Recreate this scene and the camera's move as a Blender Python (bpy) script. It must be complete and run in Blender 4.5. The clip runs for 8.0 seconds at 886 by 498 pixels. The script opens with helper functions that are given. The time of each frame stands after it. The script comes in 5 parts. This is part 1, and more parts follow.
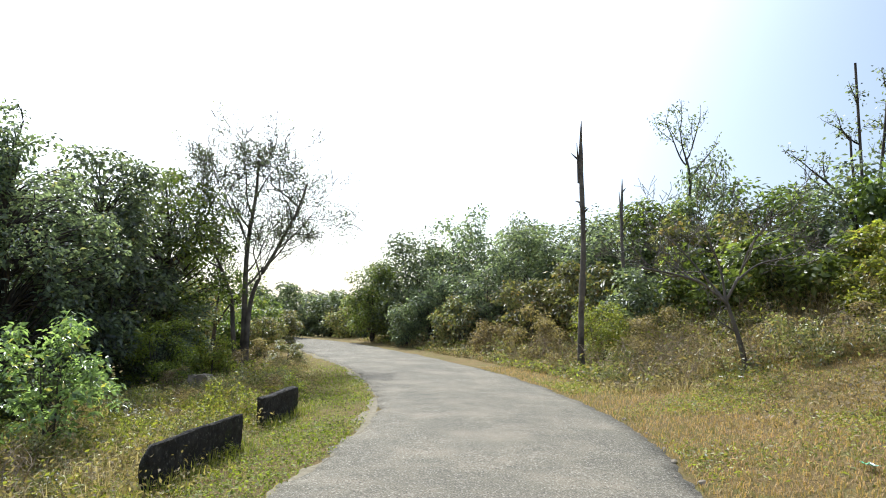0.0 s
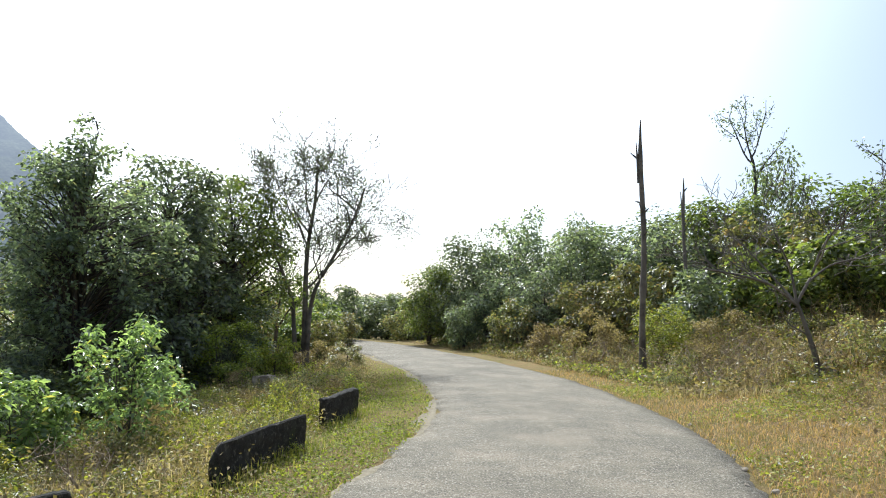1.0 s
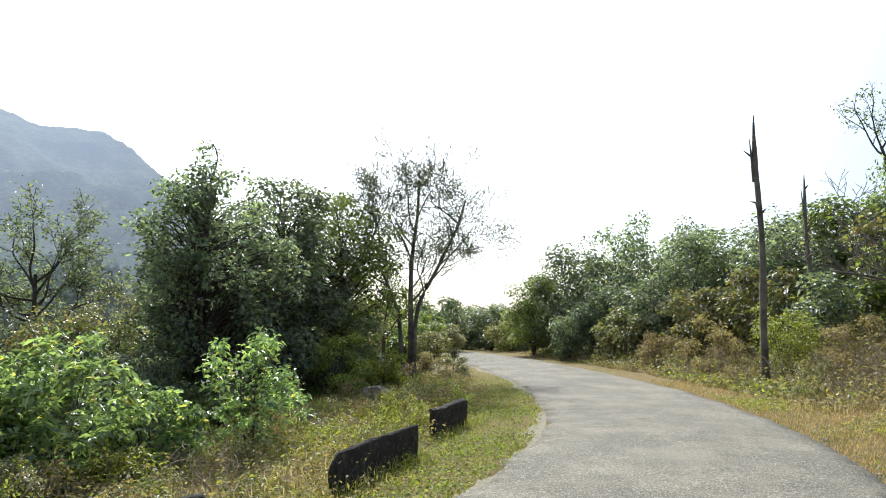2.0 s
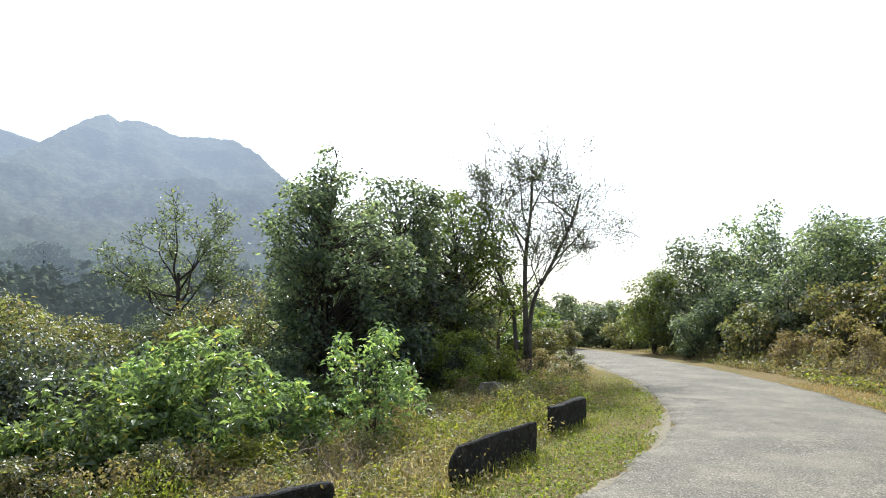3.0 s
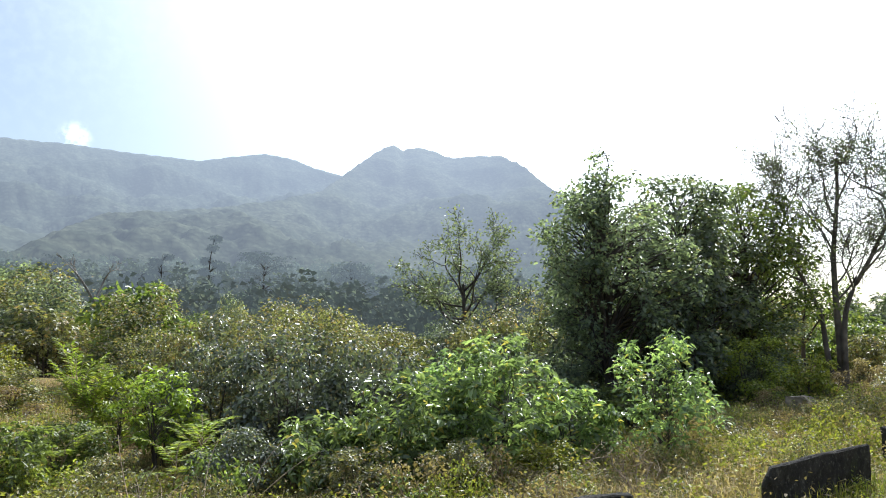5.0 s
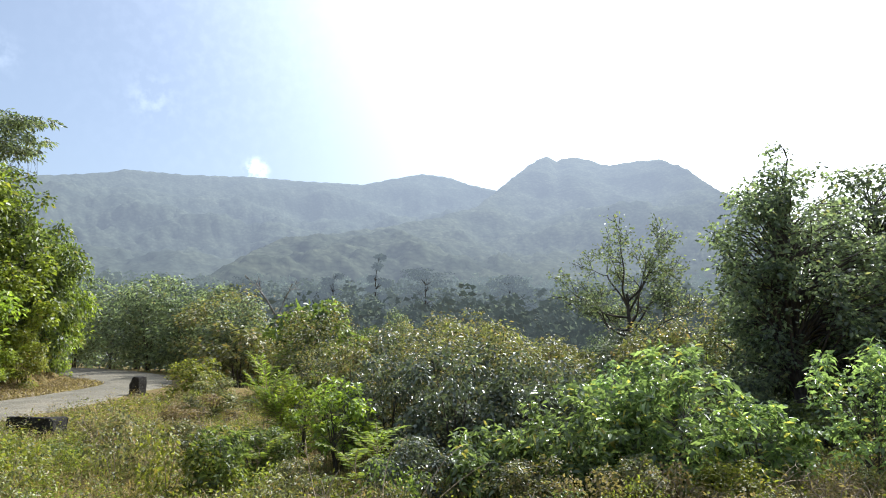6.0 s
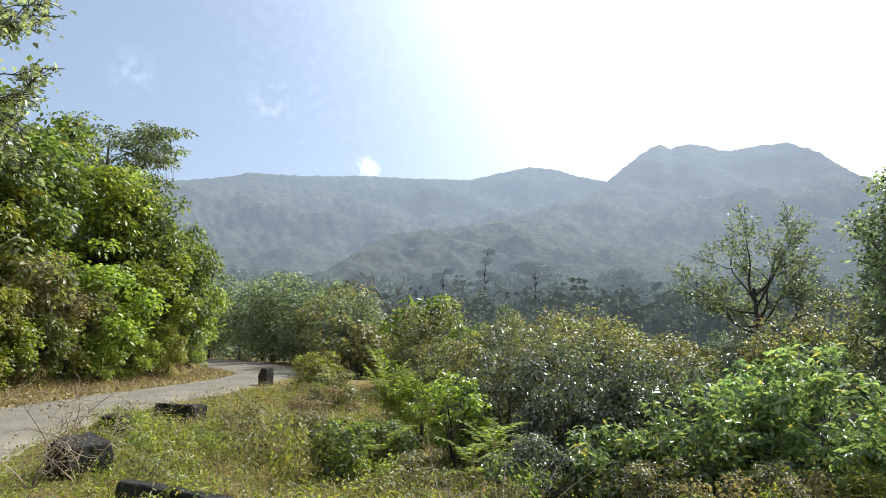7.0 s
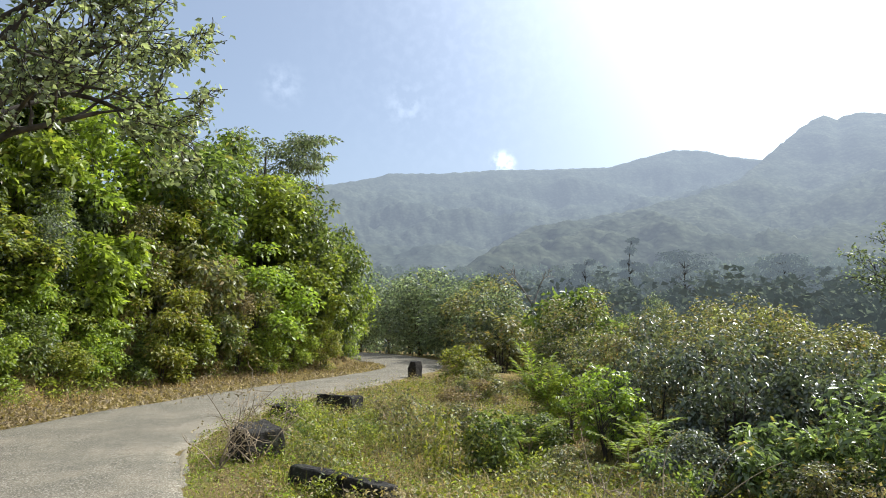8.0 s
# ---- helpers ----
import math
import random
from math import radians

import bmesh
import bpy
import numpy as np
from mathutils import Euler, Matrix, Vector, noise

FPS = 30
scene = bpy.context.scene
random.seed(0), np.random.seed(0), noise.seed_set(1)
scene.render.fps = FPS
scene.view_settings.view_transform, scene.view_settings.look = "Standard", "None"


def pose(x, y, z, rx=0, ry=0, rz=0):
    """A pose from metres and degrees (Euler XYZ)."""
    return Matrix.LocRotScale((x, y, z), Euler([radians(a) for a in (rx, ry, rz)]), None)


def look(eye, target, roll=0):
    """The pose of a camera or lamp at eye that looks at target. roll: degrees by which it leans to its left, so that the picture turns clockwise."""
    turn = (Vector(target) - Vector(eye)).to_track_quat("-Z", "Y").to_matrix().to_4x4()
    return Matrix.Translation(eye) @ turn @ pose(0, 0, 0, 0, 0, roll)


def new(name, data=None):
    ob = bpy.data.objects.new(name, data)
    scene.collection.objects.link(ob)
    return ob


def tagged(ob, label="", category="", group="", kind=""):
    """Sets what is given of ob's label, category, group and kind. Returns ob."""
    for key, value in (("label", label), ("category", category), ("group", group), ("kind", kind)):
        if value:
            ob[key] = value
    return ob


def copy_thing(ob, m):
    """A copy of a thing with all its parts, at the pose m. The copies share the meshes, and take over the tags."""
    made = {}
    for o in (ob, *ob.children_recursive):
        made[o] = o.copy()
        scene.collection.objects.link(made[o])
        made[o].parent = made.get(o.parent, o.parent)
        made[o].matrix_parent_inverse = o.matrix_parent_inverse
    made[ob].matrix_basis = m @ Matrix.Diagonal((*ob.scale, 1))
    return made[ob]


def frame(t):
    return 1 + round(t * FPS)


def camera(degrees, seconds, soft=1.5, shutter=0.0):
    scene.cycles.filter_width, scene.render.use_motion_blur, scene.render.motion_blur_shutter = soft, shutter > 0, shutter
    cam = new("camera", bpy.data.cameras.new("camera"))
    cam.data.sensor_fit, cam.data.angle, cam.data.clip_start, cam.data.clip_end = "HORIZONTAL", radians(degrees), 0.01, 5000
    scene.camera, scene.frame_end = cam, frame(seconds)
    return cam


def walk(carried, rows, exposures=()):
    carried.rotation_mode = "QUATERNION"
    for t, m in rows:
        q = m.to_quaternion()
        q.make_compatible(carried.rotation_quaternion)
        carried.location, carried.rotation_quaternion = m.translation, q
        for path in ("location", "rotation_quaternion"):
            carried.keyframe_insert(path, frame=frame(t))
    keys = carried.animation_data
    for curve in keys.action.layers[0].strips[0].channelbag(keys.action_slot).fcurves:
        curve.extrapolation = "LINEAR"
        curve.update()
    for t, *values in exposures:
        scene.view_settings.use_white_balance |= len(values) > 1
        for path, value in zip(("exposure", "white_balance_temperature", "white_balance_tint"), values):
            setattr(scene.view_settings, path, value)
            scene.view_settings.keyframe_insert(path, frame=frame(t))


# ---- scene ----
cam = camera(68.1, 8.0, soft=1.0)
PATH = [
    (0, (-0.591, -0.142, 1.656), (-0.559, 1.848, 1.848), 1.0),
    (0.5, (-0.613, -0.133, 1.653), (-0.655, 1.857, 1.849), 1.0),
    (1, (-0.637, -0.131, 1.648), (-0.773, 1.855, 1.846), 1.0),
    (1.5, (-0.669, -0.134, 1.646), (-0.945, 1.835, 1.86), 0.5),
    (1.7, (-0.686, -0.134, 1.643), (-1.027, 1.824, 1.865), 0.3),
    (3, (-0.753, -0.116, 1.631), (-1.516, 1.72, 1.846), 0.5),
    (3.5, (-0.786, -0.116, 1.626), (-1.728, 1.635, 1.842), 0.3),
    (4, (-0.799, -0.119, 1.624), (-1.901, 1.534, 1.855), 0.0),
    (4.5, (-0.816, -0.14, 1.627), (-2.052, 1.416, 1.851), 0.5),
    (5, (-0.87, -0.194, 1.635), (-2.297, 1.188, 1.868), 0.0),
    (5.2, (-0.886, -0.213, 1.633), (-2.399, 1.073, 1.872), -0.3),
    (6.3, (-0.926, -0.227, 1.607), (-2.68, 0.693, 1.885), -0.3),
    (6.5, (-0.932, -0.234, 1.611), (-2.715, 0.63, 1.885), -0.2),
    (7, (-0.941, -0.306, 1.639), (-2.794, 0.399, 1.898), -0.1),
    (7.5, (-0.942, -0.334, 1.646), (-2.86, 0.172, 1.897), -0.5),
    (8, (-0.931, -0.373, 1.64), (-2.893, -0.075, 1.882), -0.7),
]
walk(cam, [(t, look(eye, target, roll)) for t, eye, target, roll in PATH], [(0.0, 0.26, 5780, 8), (5.0, 0.32, 5800, 8), (8.0, 0.19, 5960, 8)])

# ---- world, sun, exposure ----
SUN_AZ, SUN_EL = 22.0, 45.0
sun_dir = Vector((-math.sin(radians(SUN_AZ)) * math.cos(radians(SUN_EL)), math.cos(radians(SUN_AZ)) * math.cos(radians(SUN_EL)), math.sin(radians(SUN_EL))))
world = bpy.data.worlds.new("sky")
scene.world = world
world.use_nodes = True
wn, wl = world.node_tree.nodes, world.node_tree.links
wn.clear()
w_out = wn.new("ShaderNodeOutputWorld")
w_sky = wn.new("ShaderNodeTexSky")
w_sky.sky_type, w_sky.sun_disc = "NISHITA", False
w_sky.sun_elevation, w_sky.sun_rotation = radians(SUN_EL), radians(-SUN_AZ)
w_sky.air_density, w_sky.dust_density, w_sky.ozone_density, w_sky.altitude = 1.0, 4.0, 1.0, 300
w_bg = wn.new("ShaderNodeBackground")
w_bg.inputs["Strength"].default_value = 0.115
wl.new(w_sky.outputs[0], w_bg.inputs[0])
# bright haze round the sun
w_geo = wn.new("ShaderNodeTexCoord")
w_dot = wn.new("ShaderNodeVectorMath")
w_dot.operation = "DOT_PRODUCT"
w_dot.inputs[1].default_value = sun_dir
wl.new(w_geo.outputs["Generated"], w_dot.inputs[0])
w_rng = wn.new("ShaderNodeMapRange")
w_rng.inputs[1].default_value, w_rng.inputs[2].default_value = 0.5, 1.0
wl.new(w_dot.outputs["Value"], w_rng.inputs[0])
w_pow = wn.new("ShaderNodeMath")
w_pow.operation = "POWER"
w_pow.inputs[1].default_value = 2.6
wl.new(w_rng.outputs[0], w_pow.inputs[0])
w_ramp = wn.new("ShaderNodeMath")
w_ramp.operation = "MULTIPLY_ADD"
w_ramp.inputs[1].default_value, w_ramp.inputs[2].default_value = 1.9, 0.18
wl.new(w_pow.outputs[0], w_ramp.inputs[0])
w_haze = wn.new("ShaderNodeBackground")
w_haze.inputs[0].default_value = (0.98, 1.0, 0.97, 1)
wl.new(w_ramp.outputs[0], w_haze.inputs[1])
w_add = wn.new("ShaderNodeAddShader")
wl.new(w_bg.outputs[0], w_add.inputs[0])
wl.new(w_haze.outputs[0], w_add.inputs[1])
# small fair-weather clouds and thin wisps
w_cn = wn.new("ShaderNodeTexNoise")
w_cn.inputs["Scale"].default_value, w_cn.inputs["Detail"].default_value = 70.0, 6.0
wl.new(w_geo.outputs["Generated"], w_cn.inputs["Vector"])
w_sum = None
for az_, tan_, size_, gain_ in ((75.9, 0.254, 0.026, 0.9), (84.5, 0.35, 0.045, 0.12), (95.5, 0.375, 0.045, 0.12), (80.0, 0.45, 0.3, 0.04)):
    d_ = Vector((-math.sin(radians(az_)), math.cos(radians(az_)), tan_)).normalized()
    w_d = wn.new("ShaderNodeVectorMath")
    w_d.operation = "DISTANCE"
    w_d.inputs[1].default_value = d_
    wl.new(w_geo.outputs["Generated"], w_d.inputs[0])
    w_r = wn.new("ShaderNodeMapRange")
    w_r.interpolation_type = "SMOOTHSTEP"
    for i_, v_ in enumerate((0.0, size_, gain_, 0.0)):
        w_r.inputs[i_ + 1].default_value = v_
    wl.new(w_d.outputs["Value"], w_r.inputs[0])
    if w_sum is None:
        w_sum = w_r.outputs[0]
    else:
        w_a = wn.new("ShaderNodeMath")
        w_a.operation = "ADD"
        wl.new(w_sum, w_a.inputs[0])
        wl.new(w_r.outputs[0], w_a.inputs[1])
        w_sum = w_a.outputs[0]
w_m = wn.new("ShaderNodeMath")
w_m.operation = "MULTIPLY"
wl.new(w_sum, w_m.inputs[0])
w_nr = wn.new("ShaderNodeMapRange")
w_nr.inputs[1].default_value, w_nr.inputs[2].default_value = 0.42, 0.66
wl.new(w_cn.outputs[0], w_nr.inputs[0])
wl.new(w_nr.outputs[0], w_m.inputs[1])
w_cloud = wn.new("ShaderNodeBackground")
w_cloud.inputs[0].default_value = (1, 1, 1, 1)
wl.new(w_m.outputs[0], w_cloud.inputs[1])
w_add2 = wn.new("ShaderNodeAddShader")
wl.new(w_add.outputs[0], w_add2.inputs[0])
wl.new(w_cloud.outputs[0], w_add2.inputs[1])
wl.new(w_add2.outputs[0], w_out.inputs[0])
sun = new("sun", bpy.data.lights.new("sun", "SUN"))
sun.data.energy, sun.data.angle, sun.data.color = 5.0, radians(0.53), (1.0, 0.95, 0.86)
sun.matrix_world = look(sun_dir * 100, (0, 0, 0))
scene.view_settings.exposure = 0.0

# ---- materials ----


class Mat:
    """A node material in the making: a Principled shader with a few short ways to feed it."""

    def __init__(self, name, rough=0.8, spec=0.3):
        self.m = bpy.data.materials.new(name)
        self.m.use_nodes = True
        self.t = self.m.node_tree
        self.p = self.t.nodes["Principled BSDF"]
        self.p.inputs["Roughness"].default_value = rough
        self.p.inputs["Specular IOR Level"].default_value = spec
        self.coord = self.add("ShaderNodeTexCoord").outputs["Object"]

    def add(self, kind):
        return self.t.nodes.new(kind)

    def link(self, a, b):
        self.t.links.new(a, b)

    def noise(self, scale, detail=4.0, rough=0.6, vec=None, kind="ShaderNodeTexNoise"):
        n = self.add(kind)
        n.inputs["Scale"].default_value = scale
        n.inputs["Detail"].default_value = detail
        n.inputs["Roughness"].default_value = rough
        self.link(vec or self.coord, n.inputs["Vector"])
        return n.outputs[0]

    def ramp(self, fac, *stops):
        n = self.add("ShaderNodeValToRGB")
        e = n.color_ramp.elements
        while len(e) < len(stops):
            e.new(0.5)
        for el, (pos, col) in zip(e, stops):
            el.position = pos
            el.color = (*col, 1) if len(col) == 3 else col
        self.link(fac, n.inputs[0])
        return n.outputs[0]

    def mix(self, fac, a, b, how="MIX"):
        n = self.add("ShaderNodeMix")
        n.data_type, n.blend_type = "RGBA", how
        for sock, v in ((n.inputs[0], fac), (n.inputs[6], a), (n.inputs[7], b)):
            if hasattr(v, "links"):
                self.link(v, sock)
            elif isinstance(v, tuple):
                sock.default_value = (*v, 1)
            else:
                sock.default_value = v
        return n.outputs[2]

    def range(self, fac, a, b, c=0.0, d=1.0):
        n = self.add("ShaderNodeMapRange")
        for i, v in enumerate((a, b, c, d)):
            n.inputs[i + 1].default_value = v
        self.link(fac, n.inputs[0])
        return n.outputs[0]

    def bump(self, height, strength=0.4, dist=0.02):
        n = self.add("ShaderNodeBump")
        n.inputs["Strength"].default_value, n.inputs["Distance"].default_value = strength, dist
        self.link(height, n.inputs["Height"])
        self.link(n.outputs[0], self.p.inputs["Normal"])

    def colour(self, c):
        self.link(c, self.p.inputs["Base Color"])
        return self


BLACK, WHITE = (0, 0, 0), (1, 1, 1)


def leaf_material(name, dark, light, odd, rough=0.42, through_=0.35, odd_share=0.04):
    """Leaves: each its own shade between dark and light, a few of the odd colour; light shines through."""
    s = Mat(name, rough + 0.04, 0.7)
    isl = s.add("ShaderNodeNewGeometry").outputs["Random Per Island"]
    obj = s.add("ShaderNodeObjectInfo").outputs["Random"]
    c = s.ramp(isl, (0.0, tuple(v * 0.6 for v in dark)), (0.5, tuple((a + b) / 2 for a, b in zip(dark, light))), (1.0 - odd_share * 1.2, tuple(v * 1.3 for v in light)), (1.0 - odd_share, odd))
    patch = s.noise(1.3, 2.0)
    c = s.mix(s.range(patch, 0.35, 0.7, 0, 0.35), c, tuple(v * 0.75 for v in light), "MIX")
    hue = s.add("ShaderNodeHueSaturation")
    s.link(c, hue.inputs["Color"])
    s.link(s.range(obj, 0, 1, 0.495, 0.515), hue.inputs["Hue"])
    s.link(s.range(obj, 0, 1, 0.85, 1.15), hue.inputs["Value"])
    c = hue.outputs[0]
    s.colour(c)
    tr = s.add("ShaderNodeBsdfTranslucent")
    s.link(s.mix(1.0, c, (1.4, 1.48, 0.75), "MULTIPLY"), tr.inputs[0])
    mx = s.add("ShaderNodeMixShader")
    mx.inputs[0].default_value = through_
    s.link(s.p.outputs[0], mx.inputs[1])
    s.link(tr.outputs[0], mx.inputs[2])
    s.link(mx.outputs[0], s.t.nodes["Material Output"].inputs[0])
    return s.m


def bark_material(name, dark, light, scale=6.0):
    s = Mat(name, 0.9, 0.2)
    mp = s.add("ShaderNodeMapping")
    mp.inputs["Scale"].default_value = (1, 1, 0.25)
    s.link(s.coord, mp.inputs[0])
    n = s.noise(scale, 6, 0.65, mp.outputs[0])
    s.colour(s.mix(s.range(s.noise(1.7, 3), 0.45, 0.7), s.ramp(n, (0.3, dark), (0.7, light)), tuple(v * 1.4 for v in light)))
    s.bump(n, 0.7, 0.03)
    return s.m


M_LEAF = {
    "dark": leaf_material("leaf_dark_glossy", (0.085, 0.105, 0.085), (0.22, 0.255, 0.185), (0.28, 0.25, 0.15), 0.34, 0.6),
    "gloss": leaf_material("leaf_small_glossy", (0.045, 0.058, 0.04), (0.17, 0.19, 0.135), (0.3, 0.24, 0.14), 0.24, 0.34, 0.05),
    "mid": leaf_material("leaf_mid_green", (0.062, 0.088, 0.024), (0.2, 0.235, 0.065), (0.27, 0.22, 0.08), 0.38, 0.5),
    "olive": leaf_material("leaf_olive", (0.085, 0.088, 0.04), (0.26, 0.25, 0.105), (0.36, 0.24, 0.11), 0.38, 0.42, 0.1),
    "bright": leaf_material("leaf_broad_bright", (0.105, 0.155, 0.068), (0.31, 0.38, 0.175), (0.55, 0.46, 0.14), 0.22, 0.5, 0.05),
    "lime": leaf_material("leaf_lime", (0.11, 0.15, 0.022), (0.33, 0.38, 0.06), (0.42, 0.38, 0.08), 0.36, 0.46),
    "yellow": leaf_material("leaf_yellow_green", (0.105, 0.125, 0.02), (0.34, 0.345, 0.06), (0.38, 0.28, 0.09), 0.46, 0.46, 0.08),
    "grey": leaf_material("leaf_grey_green", (0.075, 0.095, 0.065), (0.2, 0.225, 0.145), (0.26, 0.23, 0.14), 0.38, 0.52),
    "pale": leaf_material("leaf_pale_dusty", (0.16, 0.195, 0.11), (0.4, 0.43, 0.28), (0.46, 0.42, 0.24), 0.34, 0.48),
    "mat": leaf_material("leaf_verge_mat", (0.11, 0.15, 0.016), (0.31, 0.365, 0.042), (0.42, 0.36, 0.1), 0.65, 0.4, 0.08),
    "dry": leaf_material("leaf_dry_brown", (0.15, 0.105, 0.055), (0.36, 0.27, 0.145), (0.46, 0.36, 0.2), 0.7, 0.35),
    "silver": leaf_material("leaf_silver_green", (0.09, 0.115, 0.075), (0.22, 0.25, 0.155), (0.3, 0.3, 0.18), 0.45, 0.35),
}
M_BARK = bark_material("bark_dark", (0.03, 0.025, 0.022), (0.1, 0.085, 0.07))
M_BARK_GREY = bark_material("bark_grey", (0.1, 0.09, 0.08), (0.27, 0.25, 0.22))
M_BARK_MID = bark_material("bark_brown_grey", (0.055, 0.047, 0.04), (0.16, 0.14, 0.115))
M_TWIG = bark_material("dry_twig", (0.16, 0.12, 0.08), (0.36, 0.29, 0.2))


def blade_material(name, dark, light, straw, share):
    s = Mat(name, 0.65, 0.25)
    isl = s.add("ShaderNodeNewGeometry").outputs["Random Per Island"]
    c = s.ramp(isl, (0.0, dark), (1 - share, light), (1 - share * 0.98, straw), (1.0, tuple(v * 1.25 for v in straw)))
    c = s.mix(s.range(s.noise(0.55, 3), 0.45, 0.68, 0, 0.6), c, straw)
    s.colour(c)
    tr = s.add("ShaderNodeBsdfTranslucent")
    s.link(s.mix(1.0, c, (1.3, 1.3, 0.8), "MULTIPLY"), tr.inputs[0])
    mx = s.add("ShaderNodeMixShader")
    mx.inputs[0].default_value = 0.35
    s.link(s.p.outputs[0], mx.inputs[1])
    s.link(tr.outputs[0], mx.inputs[2])
    s.link(mx.outputs[0], s.t.nodes["Material Output"].inputs[0])
    return s.m


M_VERGE = blade_material("verge_grass", (0.13, 0.165, 0.018), (0.32, 0.37, 0.045), (0.42, 0.37, 0.1), 0.15)
M_SLOPE = blade_material("slope_grass", (0.11, 0.12, 0.03), (0.28, 0.27, 0.075), (0.44, 0.34, 0.15), 0.42)
M_STRAW = blade_material("dry_grass", (0.13, 0.14, 0.03), (0.36, 0.28, 0.09), (0.46, 0.3, 0.14), 0.5)
M_BROWN = blade_material("brown_stalks", (0.14, 0.1, 0.05), (0.36, 0.27, 0.14), (0.52, 0.42, 0.24), 0.4)

# ground: dry soil, thatch, green patches
s = Mat("ground_soil", 0.95, 0.1)
big, fine = s.noise(0.35, 5), s.noise(42, 8, 0.75)
c = s.ramp(fine, (0.32, (0.07, 0.055, 0.025)), (0.48, (0.19, 0.145, 0.06)), (0.6, (0.34, 0.255, 0.11)), (0.72, (0.5, 0.4, 0.21)))
c = s.mix(s.range(big, 0.42, 0.62, 0, 0.55), c, (0.27, 0.18, 0.085))
c = s.mix(s.range(s.noise(2.3, 5), 0.48, 0.64, 0, 0.6), c, (0.17, 0.18, 0.05))
s.colour(s.mix(s.range(s.noise(9, 5), 0.56, 0.7, 0, 0.6), c, (0.075, 0.055, 0.032)))
s.bump(fine, 1.0, 0.05)
M_GROUND = s.m

# road: old worn grey asphalt, stones showing, dusty patches
s = Mat("worn_asphalt", 0.88, 0.2)
speck, chip = s.noise(48, 4, 0.75), s.noise(17, 4, 0.7)
patch, mid = s.noise(0.45, 6, 0.65), s.noise(4, 6, 0.7)
c = s.ramp(patch, (0.3, (0.117, 0.103, 0.075)), (0.55, (0.158, 0.14, 0.102)), (0.75, (0.225, 0.195, 0.14)))
c = s.mix(s.range(mid, 0.45, 0.72, 0, 0.5), c, (0.1, 0.091, 0.075))
c = s.mix(s.range(s.noise(0.9, 5, 0.7), 0.46, 0.64, 0, 0.7), c, (0.235, 0.2, 0.145))
c = s.mix(s.range(chip, 0.55, 0.66, 0, 0.65), c, (0.29, 0.265, 0.21))
c = s.mix(s.range(speck, 0.55, 0.63, 0, 0.95), c, (0.42, 0.39, 0.32))
c = s.mix(s.range(speck, 0.45, 0.36), c, (0.04, 0.037, 0.032))
s.colour(c)
s.bump(s.noise(60, 4, 0.75), 0.6, 0.02)
M_ROAD = s.m

s = Mat("sandy_edge", 0.95, 0.1)
n = s.noise(9, 6, 0.7)
s.colour(s.mix(s.range(s.noise(90, 2), 0.5, 0.7, 0, 0.6), s.ramp(n, (0.3, (0.15, 0.128, 0.085)), (0.7, (0.32, 0.28, 0.2))), (0.14, 0.125, 0.09)))
s.bump(n, 0.5, 0.03)
M_SAND = s.m

# old blackened concrete of the guard blocks
s = Mat("weathered_concrete", 0.92, 0.2)
n = s.noise(7, 7, 0.7)
c = s.ramp(n, (0.35, (0.022, 0.02, 0.018)), (0.6, (0.055, 0.05, 0.043)), (0.78, (0.16, 0.145, 0.12)))
c = s.mix(s.range(s.noise(2.6, 5), 0.55, 0.68, 0, 0.7), c, (0.045, 0.05, 0.026))
s.colour(s.mix(s.range(s.noise(28, 4), 0.58, 0.7, 0, 0.5), c, (0.22, 0.2, 0.165)))
s.bump(s.noise(22, 6, 0.7), 1.0, 0.05)
M_CONC = s.m

s = Mat("grey_stone", 0.9, 0.2)
n = s.noise(5, 7, 0.7)
s.colour(s.ramp(n, (0.3, (0.14, 0.12, 0.09)), (0.7, (0.42, 0.36, 0.28))))
s.bump(n, 0.8, 0.05)
M_STONE = s.m


